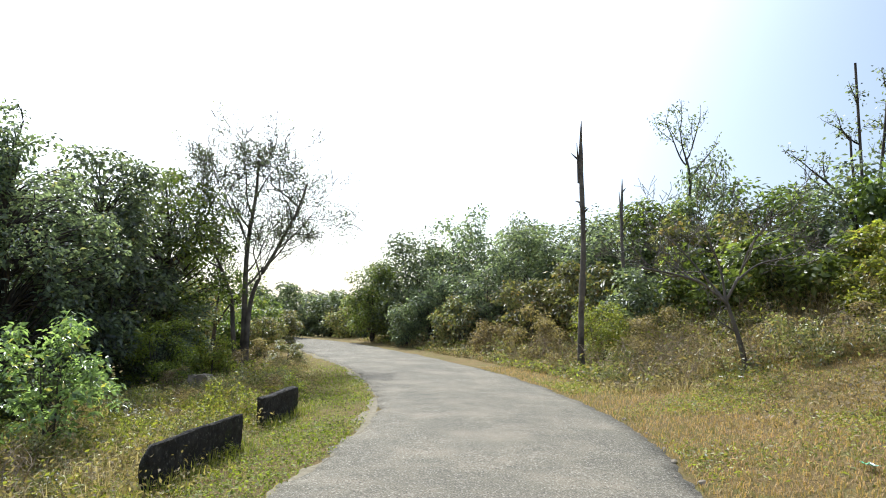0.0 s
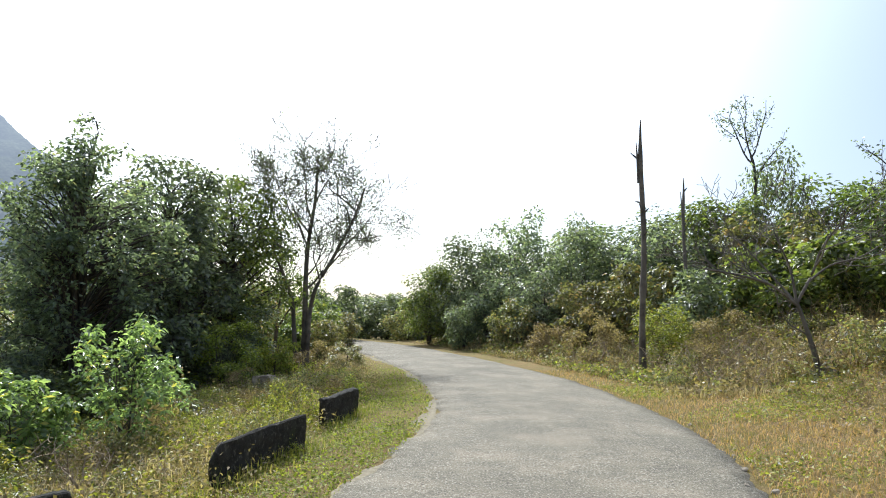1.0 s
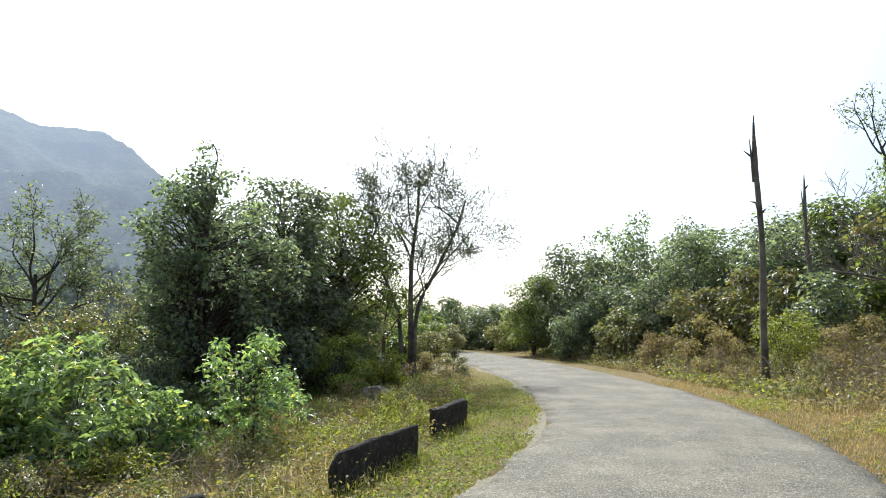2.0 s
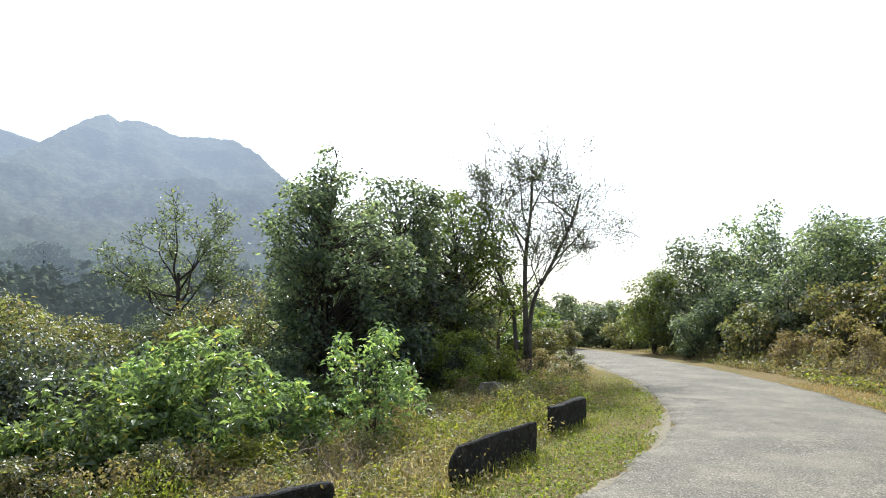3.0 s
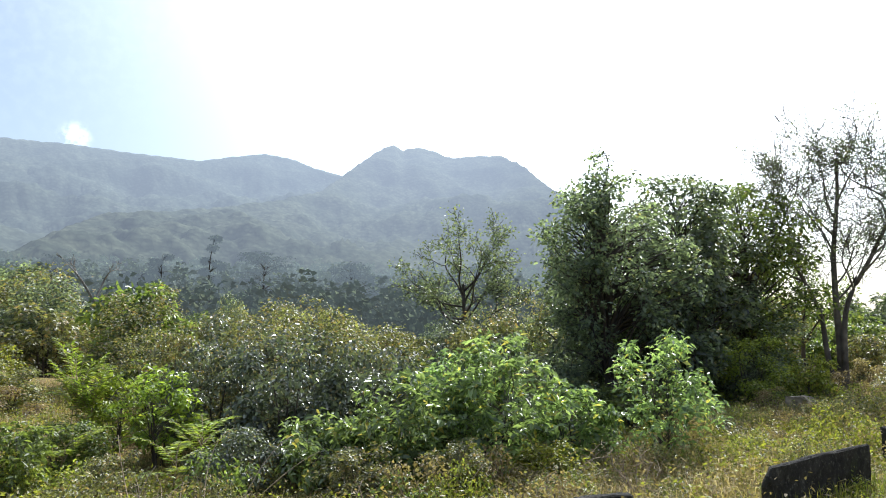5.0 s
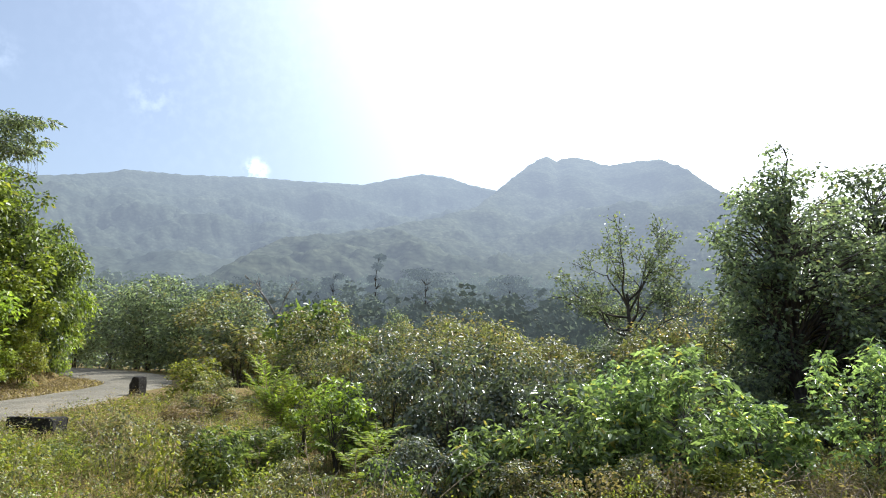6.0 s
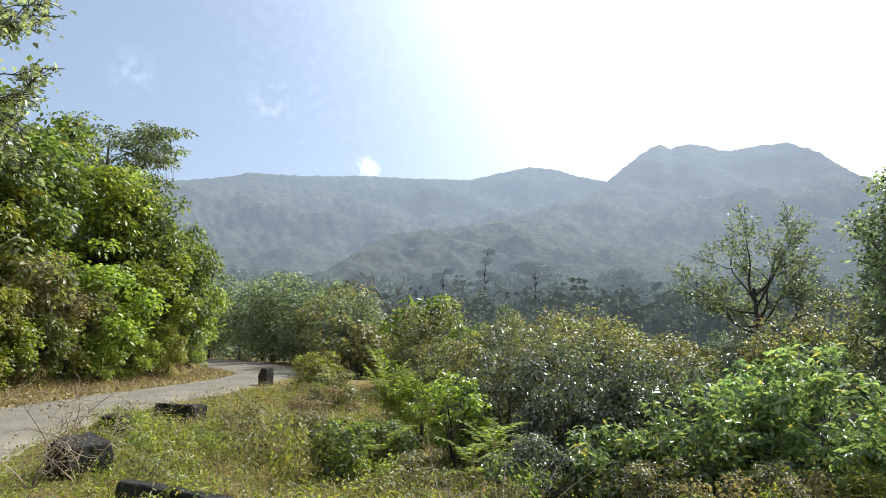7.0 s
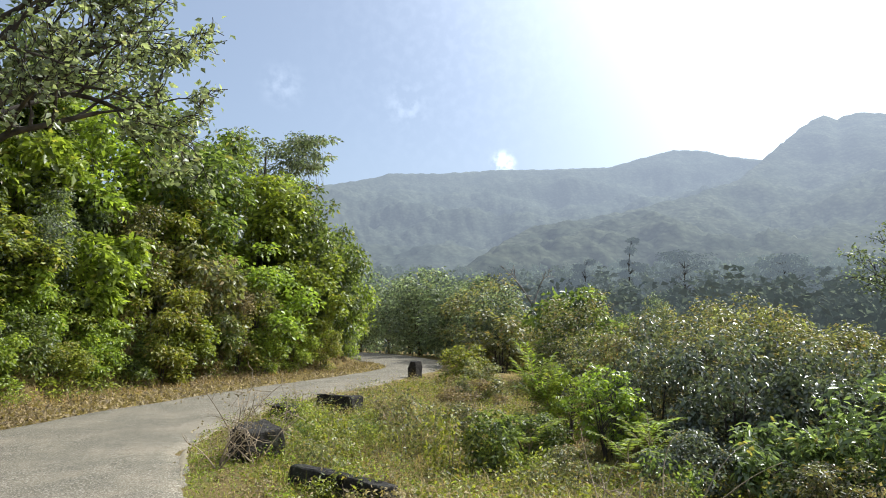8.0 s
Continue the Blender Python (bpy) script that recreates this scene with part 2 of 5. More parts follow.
def painted_haze_material(name, dark, light, haze_tint, near, far, r0, r1, cell):
    """Far woods, haze painted on as glow: stronger further off and sunward."""
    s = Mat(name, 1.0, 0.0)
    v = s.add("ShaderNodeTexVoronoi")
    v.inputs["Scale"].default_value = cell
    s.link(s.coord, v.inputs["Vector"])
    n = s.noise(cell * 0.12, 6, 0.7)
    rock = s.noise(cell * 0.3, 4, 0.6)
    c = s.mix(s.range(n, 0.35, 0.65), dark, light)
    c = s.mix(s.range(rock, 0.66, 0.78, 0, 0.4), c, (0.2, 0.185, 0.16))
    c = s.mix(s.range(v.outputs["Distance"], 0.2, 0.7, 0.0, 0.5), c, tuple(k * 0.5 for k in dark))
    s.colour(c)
    # haze as emission of the surface itself, growing with distance
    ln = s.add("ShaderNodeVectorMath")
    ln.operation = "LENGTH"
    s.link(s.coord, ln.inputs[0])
    s.p.inputs["Emission Color"].default_value = (*haze_tint, 1)
    # this painted airlight is stronger towards the sun
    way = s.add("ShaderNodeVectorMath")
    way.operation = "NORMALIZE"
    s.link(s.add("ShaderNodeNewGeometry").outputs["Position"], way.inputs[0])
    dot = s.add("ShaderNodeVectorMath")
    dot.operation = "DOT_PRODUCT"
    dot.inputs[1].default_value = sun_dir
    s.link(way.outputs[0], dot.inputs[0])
    haze_glow = s.add("ShaderNodeMath")
    haze_glow.operation = "MULTIPLY"
    s.link(s.range(ln.outputs["Value"], r0, r1, near, far), haze_glow.inputs[0])
    s.link(s.range(dot.outputs["Value"], 0.3, 0.8, 0.82, 1.3), haze_glow.inputs[1])
    s.link(haze_glow.outputs[0], s.p.inputs["Emission Strength"])
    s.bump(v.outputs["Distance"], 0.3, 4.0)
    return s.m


# wooded slopes; their bluish haze is emission in the material
M_MOUNTAIN = painted_haze_material("mountain_woods_painted_haze", (0.04, 0.05, 0.04), (0.075, 0.085, 0.06), (0.6, 0.665, 0.78), 0.2, 0.44, 700, 2700, 0.09)
M_SPUR = painted_haze_material("foothill_woods_painted_haze", (0.042, 0.052, 0.036), (0.088, 0.096, 0.062), (0.6, 0.66, 0.775), 0.12, 0.43, 350, 1700, 0.12)

# ---- the lie of the land ----
ROAD_W = 1.95
ROAD_PTS = [(-48, 200), (-36, 130), (-25, 80), (-17.5, 54), (-11.6, 41), (-6.6, 33.5), (-3.6, 26.5), (-1.35, 20.3), (0.0, 15), (0.42, 11), (0.33, 8.2), (0.0, 5.9), (-0.35, 3),
            (-1.1, 0.3), (-2.8, -2.0), (-5.4, -3.3), (-8.2, -4.0), (-11.6, -4.6), (-15.8, -4.5), (-20.2, -2.7), (-24.4, -0.2), (-29, 1.7), (-36, 2.4), (-46, 0.5), (-60, -7), (-100, -30), (-200, -80)]


def smooth_line(pts, step=8):
    p = np.array([pts[0]] + list(pts) + [pts[-1]], float)
    out = []
    for i in range(1, len(p) - 2):
        for u in np.arange(step) / step:
            a, b, c, d = p[i - 1], p[i], p[i + 1], p[i + 2]
            out.append(0.5 * (2 * b + (c - a) * u + (2 * a - 5 * b + 4 * c - d) * u**2 + (3 * b - a - 3 * c + d) * u**3))
    out.append(p[-2])
    return np.array(out)


ROAD = smooth_line(ROAD_PTS)
ROAD_T = np.gradient(ROAD, axis=0)
ROAD_T /= np.linalg.norm(ROAD_T, axis=1)[:, None]


def side(x, y):
    """Metres from the road's middle line: below 0 towards the valley, above 0 towards the hill."""
    x, y = np.atleast_1d(x).astype(float), np.atleast_1d(y).astype(float)
    out = np.empty(x.shape)
    for i in range(0, len(x), 8000):
        q = np.stack([x[i:i + 8000], y[i:i + 8000]], 1)
        d2 = ((q[:, None] - ROAD[None]) ** 2).sum(2)
        k = d2.argmin(1)
        v = q - ROAD[k]
        cr = ROAD_T[k, 0] * v[:, 1] - ROAD_T[k, 1] * v[:, 0]
        out[i:i + 8000] = np.sqrt(d2[np.arange(len(q)), k]) * np.where(cr < 0, -1, 1)
    return out


def smoothstep(a, b, v):
    u = np.clip((v - a) / (b - a), 0, 1)
    return u * u * (3 - 2 * u)


def wave(x, y, s, ph=0.0):
    return (np.sin(x / s + 1.3 * np.sin(y / s * 0.7 + ph)) + np.sin(y / s * 1.21 + 1.7 * np.sin(x / s * 0.53 + 2 * ph + 1))) * 0.5


def land(x, y):
    """Height of the ground."""
    x, y = np.atleast_1d(x).astype(float), np.atleast_1d(y).astype(float)
    sd = side(x, y)
    inner, outer = np.clip(-sd - ROAD_W, 0, None), np.clip(sd - ROAD_W, 0, None)
    r = np.hypot(x, y)
    zi = -0.07 * np.minimum(inner, 9) - 0.045 * np.clip(inner - 9, 0, 30) + 0.085 * np.clip(r - 55, 0, 400) * smoothstep(0, -40, x) * smoothstep(6, 60, inner) * smoothstep(22, 42, np.degrees(np.arctan2(-x, y)))
    zr = 0.03 * np.minimum(outer, 3.5) + 0.22 * np.clip(outer - 3.5, 0, 26) + 0.06 * np.clip(outer - 30, 0, 60)
    foot = 1.3 - 0.7 * smoothstep(-25, -31, x)
    zb = 0.05 * np.minimum(outer, 1.3) + 1.35 * np.clip(outer - foot, 0, 3.4) + 0.55 * np.clip(outer - foot - 3.4, 0, 6) + 0.1 * np.clip(outer - 10.5, 0, 60)
    w = smoothstep(-3, -10, x) * smoothstep(20, 8, y)
    zo = zr * (1 - w) + zb * w
    far = smoothstep(36, 48, y) * smoothstep(14, 4, x)
    zo = zo * (1 - far)
    z = np.where(sd < 0, zi, zo)
    rough = smoothstep(0.3, 3.0, np.abs(sd) - ROAD_W)
    z = z + rough * (0.09 * wave(x, y, 1.1) + 0.18 * wave(x, y, 4.3, 2.0)) + smoothstep(30, 80, np.abs(sd)) * 1.2 * wave(x, y, 17, 1.0)
    return z - 0.02 * smoothstep(ROAD_W + 0.1, ROAD_W - 0.3, np.abs(sd))


def road_edges(x, y):
    """Metres from the middle line to the asphalt's edge towards the hill and towards the valley."""
    leg = np.asarray(y) < 6
    hill = ROAD_W - leg * 1.45 * smoothstep(-11, -18, x) * smoothstep(-37, -29, x)
    valley = ROAD_W + leg * 0.5 * smoothstep(-10, -15, x) * smoothstep(-26, -21, x)
    return hill, valley


def mesh_object(name, verts, faces, material, parent=None, label="", smooth=False):
    """One mesh object from arrays; faces is an array of equal-sided faces, or a list."""
    me = bpy.data.meshes.new(name)
    if isinstance(faces, np.ndarray):
        n, k = faces.shape
        me.vertices.add(len(verts))
        me.vertices.foreach_set("co", np.ascontiguousarray(verts, dtype=np.float32).ravel())
        me.loops.add(n * k)
        me.loops.foreach_set("vertex_index", faces.astype(np.int32).ravel())
        me.polygons.add(n)
        me.polygons.foreach_set("loop_start", np.arange(0, n * k, k, dtype=np.int32))
        me.update(calc_edges=True)
    else:
        me.from_pydata([tuple(v) for v in verts], [], faces)
    if smooth:
        me.polygons.foreach_set("use_smooth", np.ones(len(me.polygons), bool))
    me.materials.append(material)
    ob = new(name, me)
    if parent:
        ob.parent = parent
    return tagged(ob, label)


def part(name, bm, material, parent, label=""):
    me = bpy.data.meshes.new(name)
    bm.to_mesh(me)
    bm.free()
    me.materials.append(material)
    ob = new(name, me)
    ob.parent = parent
    return tagged(ob, label)


def grid_faces(rows, cols, closed=False):
    i, j = np.meshgrid(np.arange(rows - 1), np.arange(cols if closed else cols - 1), indexing="ij")
    k = (j + 1) % cols
    return np.stack([i * cols + j, i * cols + k, (i + 1) * cols + k, (i + 1) * cols + j], -1).reshape(-1, 4)


# ground sheet: fine near by, coarse towards the horizon
rad = np.concatenate([np.linspace(0.3, 45, 170), np.geomspace(46, 4600, 60)])
ang = np.linspace(0, 2 * np.pi, 360, endpoint=False)
gx, gy = (rad[:, None] * np.cos(ang)).ravel() - 4, (rad[:, None] * np.sin(ang)).ravel() + 4
ground = mesh_object("ground", np.stack([gx, gy, land(gx, gy)], 1), grid_faces(len(rad), 360, True), M_GROUND, smooth=True)
tagged(ground, "dry grassy hillside sloping from the bank down to the valley", "ground", kind="structure")

# road with ragged edges, and the sandy strip along its inner edge
rl = smooth_line(ROAD_PTS, 24)
rt = np.gradient(rl, axis=0)
rt /= np.linalg.norm(rt, axis=1)[:, None]
rn = np.stack([-rt[:, 1], rt[:, 0]], 1)
thin_ = 0.35 + 0.65 * smoothstep(-6, -3, rl[:, 0])
run = np.cumsum(np.r_[0, np.linalg.norm(np.diff(rl, axis=0), axis=1)])
rag = lambda ph: 0.04 * np.sin(run * 0.83 + ph) + 0.03 * np.sin(run * 2.9 + 2 * ph) + 0.022 * np.sin(run * 7.7 + ph * 3) + 0.018 * np.sin(run * 17.3 + ph)
hill_w, valley_w = road_edges(rl[:, 0], rl[:, 1])
cols = []
for f in np.linspace(-1, 1, 13):
    off = f * (hill_w if f > 0 else valley_w) + (rag(1.0) if f == 1 else 1.7 * rag(2.2) if f == -1 else 0)
    p = rl + rn * np.broadcast_to(off, len(rl))[:, None]
    z = 0.045 * (1 - f * f) + np.where(abs(f) == 1, 0.0, 0.022) + 0.006 * np.sin(run * 2.3 + f * 4)
    cols.append(np.c_[p, np.broadcast_to(z, len(rl))])
edge_a, edge_b = cols[0].copy(), cols[-1].copy()
edge_a[:, 2] -= 0.09
edge_b[:, 2] -= 0.09
v = np.stack([edge_a, *cols, edge_b], 1).reshape(-1, 3)
road = mesh_object("road", v, grid_faces(len(rl), 15), M_ROAD)
tagged(road, "worn grey single-lane asphalt road in a bend", "road", kind="structure")
strip = []
for k, (o, z) in enumerate(((-0.14, -0.03), (0.0, 0.004), (0.16, 0.006), (0.3, -0.06))):
    off = -(valley_w - 0.03 + o * thin_ * np.maximum(0.0, 0.35 + 0.75 * np.sin(run * 0.45 + 1) ** 4 + 0.3 * np.sin(run * 3.1) + 0.2 * np.sin(run * 7.3) + 0.12 * np.sin(run * 17)))
    p = rl + rn * off[:, None]
    strip.append(np.c_[p, np.full(len(rl), z)])
shoulder = mesh_object("road_edge", np.stack(strip, 1).reshape(-1, 3), grid_faces(len(rl), 4), M_SAND, smooth=True)
tagged(shoulder, "pale sandy crumbling edge of the asphalt", "road edge", kind="structure")

# ---- mountains ----


def fbm(x, y, size, seed):
    """Rolling noise from many crossed waves, about -1 to 1."""
    rng = np.random.default_rng(seed)
    out = np.zeros_like(x)
    for k in range(44):
        f = 2.0 ** rng.uniform(0, 5) / size
        a, p = rng.uniform(0, 6.283, 2)
        out += np.sin((x * math.cos(a) + y * math.sin(a)) * f * 6.283 + p) * (1 / (f * size)) ** 0.9
    return out / 3.0


def ridge(name, label, crest, r_foot, r_top, material, foot_z, seed, rough):
    """A mountain side rising from its foot to a crest given as (azimuth, slope of sight)."""
    az = np.radians(np.linspace(crest[0][0], crest[-1][0], 360))
    tan = np.interp(az, np.radians([c[0] for c in crest]), [c[1] for c in crest])
    rows = []
    kern = np.hanning(61) / np.hanning(61).sum()
    soft_ = np.convolve(np.pad(tan, 30, mode="edge"), kern, "valid")
    for u in np.linspace(0, 1, 70):
        rr = r_foot + (r_top - r_foot) * np.clip(soft_ / soft_.max(), 0.3, 1) ** 1.6 * u
        x, y = -np.sin(az) * rr, np.cos(az) * rr
        t = (foot_z / r_foot) + (soft_ + (tan - soft_) * u**5 - foot_z / r_foot) * u**1.1
        free = np.sin(np.pi * u) ** 0.8
        z = 1.6 + rr * t + free * rough * fbm(x, y, 700, seed) * rr * 0.05 + (2.0 + 3 * free) * fbm(x, y, 60, seed + 1)
        rows.append(np.stack([x, y, z], 1))
    back = rows[-1] * (1.12, 1.12, 0.5)
    ob = mesh_object(name, np.concatenate(rows + [back]), grid_faces(71, 360), material, smooth=True)
    return tagged(ob, label, "mountain", kind="structure")


# both mountains glow a little in place of hazy air
ridge("backdrop", "wooded mountain range along the skyline, haze painted on as glow",
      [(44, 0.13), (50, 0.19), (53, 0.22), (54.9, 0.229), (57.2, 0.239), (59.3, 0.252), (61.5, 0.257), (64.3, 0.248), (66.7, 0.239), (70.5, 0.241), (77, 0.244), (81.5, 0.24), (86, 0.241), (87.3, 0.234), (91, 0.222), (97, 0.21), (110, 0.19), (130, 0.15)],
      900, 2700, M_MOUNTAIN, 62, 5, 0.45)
ridge("backdrop", "nearer wooded mountain with a twin summit, haze painted on as glow",
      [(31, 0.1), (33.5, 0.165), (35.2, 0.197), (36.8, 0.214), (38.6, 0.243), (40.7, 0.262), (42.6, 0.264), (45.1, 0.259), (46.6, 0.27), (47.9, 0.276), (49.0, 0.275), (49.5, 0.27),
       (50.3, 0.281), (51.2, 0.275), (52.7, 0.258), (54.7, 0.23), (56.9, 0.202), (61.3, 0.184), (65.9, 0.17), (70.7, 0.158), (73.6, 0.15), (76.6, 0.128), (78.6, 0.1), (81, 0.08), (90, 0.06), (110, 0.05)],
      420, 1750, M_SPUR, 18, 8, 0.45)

# ---- plants: shapes ----


def tubes(lines, sides=5):
    """Verts and quads for tapering limbs; lines: (points, radii)."""
    vs, fs, base = [], [], 0
    for pts, rad_ in lines:
        pts, rad_ = np.asarray(pts, float), np.asarray(rad_, float)
        k = sides if rad_[0] > 0.016 else 3
        tan = np.gradient(pts, axis=0)
        tan /= np.linalg.norm(tan, axis=1)[:, None] + 1e-9
        ref = np.where(np.abs(tan[:, 2:3]) > 0.9, (1.0, 0, 0), (0, 0, 1.0))
        a = np.cross(tan, ref)
        a /= np.linalg.norm(a, axis=1)[:, None] + 1e-9
        b = np.cross(tan, a)
        th = np.linspace(0, 2 * np.pi, k, endpoint=False)
        ring = pts[:, None] + rad_[:, None, None] * (a[:, None] * np.cos(th)[None, :, None] + b[:, None] * np.sin(th)[None, :, None])
        vs.append(ring.reshape(-1, 3))
        fs.append(grid_faces(len(pts), k, True) + base)
        base += len(pts) * k
    return np.concatenate(vs), np.concatenate(fs)


def leaves(rng, at, length, width, up=0.5, droop=0.3, spread=None, face=None):
    """Folded pointed leaves (two triangles each) at the given places."""
    n = len(at)
    way = rng.normal(size=(n, 3)) if spread is None else spread + rng.normal(size=(n, 3)) * 0.5
    way[:, 2] = way[:, 2] * 0.6 - droop
    way /= np.linalg.norm(way, axis=1)[:, None]
    nor = rng.normal(size=(n, 3)) * (1 - up) + np.array([0, 0, 1.0]) * up
    if face is not None:
        nor = 0.6 * face / (np.linalg.norm(face, axis=1)[:, None] + 1e-6) + np.array([0, 0, up]) + rng.normal(size=(n, 3)) * 0.5
        way -= nor * ((way * nor).sum(1) / (nor * nor).sum(1))[:, None] * 0.75
        way /= np.linalg.norm(way, axis=1)[:, None]
    sidev = np.cross(way, nor)
    sidev /= np.linalg.norm(sidev, axis=1)[:, None] + 1e-9
    nor = np.cross(sidev, way)
    ln = length * rng.uniform(0.65, 1.25, n)[:, None]
    wd = width * rng.uniform(0.7, 1.2, n)[:, None] * 0.5
    mid = at + way * ln * 0.45
    lift = nor * wd * 0.45
    tip = at + way * ln - np.array([0, 0, 1.0]) * ln * droop * 0.35
    vs = np.stack([at, mid + sidev * wd + lift, tip, mid - sidev * wd + lift], 1).reshape(-1, 3)
    i = np.arange(n)[:, None] * 4
    fs = np.concatenate([i + (0, 1, 2), i + (0, 2, 3)], 1).reshape(-1, 3)
    return vs, fs


def curve_to(rng, a, b, sag, n=5, wob=0.06):
    a, b = np.asarray(a, float), np.asarray(b, float)
    u = np.linspace(0, 1, n)[:, None]
    mid = (a + b) / 2 + np.array([0, 0, sag]) + rng.normal(size=3) * np.linalg.norm(b - a) * wob
    return (1 - u) ** 2 * a + 2 * u * (1 - u) * mid + u**2 * b


def crown_points(rng, profile, count, shell=0.55):
    """Places in a crown given as (height, radius) rows: it is made of rounded lobes, and the places lie mostly on their upper, outer skin."""
    hs, rs = np.array(profile, float).T
    zz = np.linspace(hs[0], hs[-1], 200)
    cdf = np.cumsum(np.interp(zz, hs, rs) + 0.06)
    n = max(7, min(40, count // 10))
    z = np.interp((np.arange(n) + rng.uniform(0.1, 0.9, n)) / n * cdf[-1], cdf, zz)
    th = np.arange(n) * 2.4 + rng.uniform(-0.5, 0.5, n)
    local = np.interp(z, hs, rs)
    size = np.maximum(local * 0.4, rs.max() * 0.16) * rng.uniform(0.6, 1.3, n)
    q = np.maximum(0, local - size * 0.65) * rng.uniform(0.55, 1.15, n)
    z = np.minimum(z, hs[-1] - size * 0.75)
    c = np.stack([q * np.cos(th), q * np.sin(th), z], 1)
    pick = rng.choice(n, count, p=size**1.6 / (size**1.6).sum())
    out = np.stack([np.cos(th), np.sin(th), np.zeros(n)], 1)[pick]
    d = rng.normal(size=(count, 3))
    d /= np.linalg.norm(d, axis=1)[:, None]
    d += out * 0.4 + (0, 0, 0.4)
    d /= np.linalg.norm(d, axis=1)[:, None]
    f = np.where(rng.uniform(size=count) < 0.45 + shell * 0.5, rng.uniform(0.82, 1.08, count), rng.uniform(0.0, 0.8, count))
    pts = c[pick] + d * (size[pick] * f)[:, None] * (1, 1, 0.9)
    pts[:, 2] = np.maximum(pts[:, 2], hs[0] * 0.6)
    return pts


def plant(name, label, category, at, rng, limbs, crown, leaf_mat, bark=None, twigs=None, group="", turn=0.0, sc=1.0):
    """A plant as one thing: trunk, branches, crown under an Empty at its base."""
    root = new(name)
    root.empty_display_size = 0.2
    bark = bark or M_BARK
    for k, limb in enumerate(limbs):
        word = "stem" if name in ("shrub", "weed") else "trunk" if limb[1][0] >= limbs[0][1][0] * 0.8 else "limb"
        mesh_object(word, *tubes([limb], 8 if name == "tree" else 4), bark, root, smooth=True)
    if twigs and name != "weed":
        tagged(mesh_object("branchwork", *tubes(twigs, 4), bark, root, smooth=True), kind="stuff")
    if crown is not None:
        mesh_object("crown", crown[0], crown[1], leaf_mat, root)
    x, y = at
    root.matrix_basis = Matrix.Translation((x, y, float(land(x, y)[0]) - 0.05)) @ Matrix.Rotation(turn, 4, "Z") @ Matrix.Scale(sc, 4)
    return tagged(root, label, category, group, "thing")


def bushy(name, label, category, at, seed, profile, trunk_r, clumps, per, clump_r, length, width, mat, bark=None, stems=1, lean=(0, 0), up=0.5, droop=0.3, shell=0.55, flat=0.8, group="", turn=0.0, frame_=None, reach=(0.5, 0.9), sag=0.08, whorl=False):
    """A leafy tree or shrub: stems, a branch to every clump, leaves in clumps."""
    rng = np.random.default_rng(seed)
    top = profile[-1][0]
    cs = crown_points(rng, profile, clumps, shell)
    cs[:, 0] += lean[0] * (cs[:, 2] / top) ** 1.3
    cs[:, 1] += lean[1] * (cs[:, 2] / top) ** 1.3
    limbs, twigs, axes = [], [], []
    for pts_, r_ in frame_ or ():
        line = smooth_line(pts_, 4)
        axes.append(line)
        limbs.append((line, np.linspace(r_, r_ * 0.18, len(line))))
    for k in range(0 if frame_ else stems):
        th = rng.uniform(0, 6.28)
        spread = 0.0 if stems == 1 else profile[len(profile) // 2][1] * 0.55
        end = np.array([lean[0] + spread * math.cos(th), lean[1] + spread * math.sin(th), top * (0.92 if stems == 1 else rng.uniform(0.6, 0.9))])
        start = np.array([math.cos(th), math.sin(th), 0]) * (0 if stems == 1 else trunk_r * 2) - np.array([0, 0, 0.15])
        line = curve_to(rng, start, end, 0.1 * top, 9 if name == 'tree' else 5, 0.05)
        axes.append(line)
        limbs.append((line, trunk_r * np.linspace(1.0, 0.12, len(line)) + trunk_r * 0.5 * np.exp(-np.linspace(0, 9, len(line)))))
    knots = np.concatenate(axes)
    share = np.concatenate([np.linspace(0, 1, len(ax)) for ax in axes])
    for c in cs[::2] if name == 'shrub' else cs:
        want = max(0.12 * top, c[2] - np.hypot(c[0], c[1]) * rng.uniform(*reach))
        off_ = knots - c
        j = int((np.hypot(off_[:, 0], off_[:, 1]) * 0.8 + np.abs(knots[:, 2] - want) * 1.2).argmin()) if frame_ else int((np.abs(knots[:, 2] - want) + rng.uniform(0, 0.2, len(knots))).argmin())
        r = max(0.005, trunk_r * 0.3 * (1 - 0.7 * share[j]))
        twigs.append((curve_to(rng, knots[j], c, sag * top, 4 if name == 'shrub' else 6, 0.1), np.maximum(0.005 if name == 'tree' else 0.001, np.linspace(r, r * 0.22, 4 if name == 'shrub' else 6))))
    idx = rng.integers(0, clumps, clumps * per)
    jit = rng.normal(size=(clumps * per, 3))
    jit *= (clump_r * rng.uniform(0.25, 1.0, clumps * per) ** 0.6 / (np.linalg.norm(jit, axis=1) + 1e-6))[:, None]
    jit[:, 2] = np.where(rng.uniform(size=len(jit)) < 0.45, np.abs(jit[:, 2]), jit[:, 2]) * flat
    pts = cs[idx] + jit
    pts[:, 2] = np.maximum(pts[:, 2], 0.03)
    if whorl:
        th = rng.uniform(0, 6.283, len(pts))
        ring = np.stack([np.cos(th), np.sin(th), rng.uniform(-0.9, 1.1, len(pts))], 1)
        crown = leaves(rng, cs[idx] + jit * 0.5 + (0, 0, 0.03), length, width, 0.55, droop, spread=ring * 1.1)
    else:
        crown = leaves(rng, pts, length, width, up, droop, spread=jit / (clump_r + 1e-6) * 1.2, face=jit + (0, 0, 0.15 * clump_r))
    return plant(name, label, category, at, rng, limbs, crown, mat, bark, twigs, group, turn)


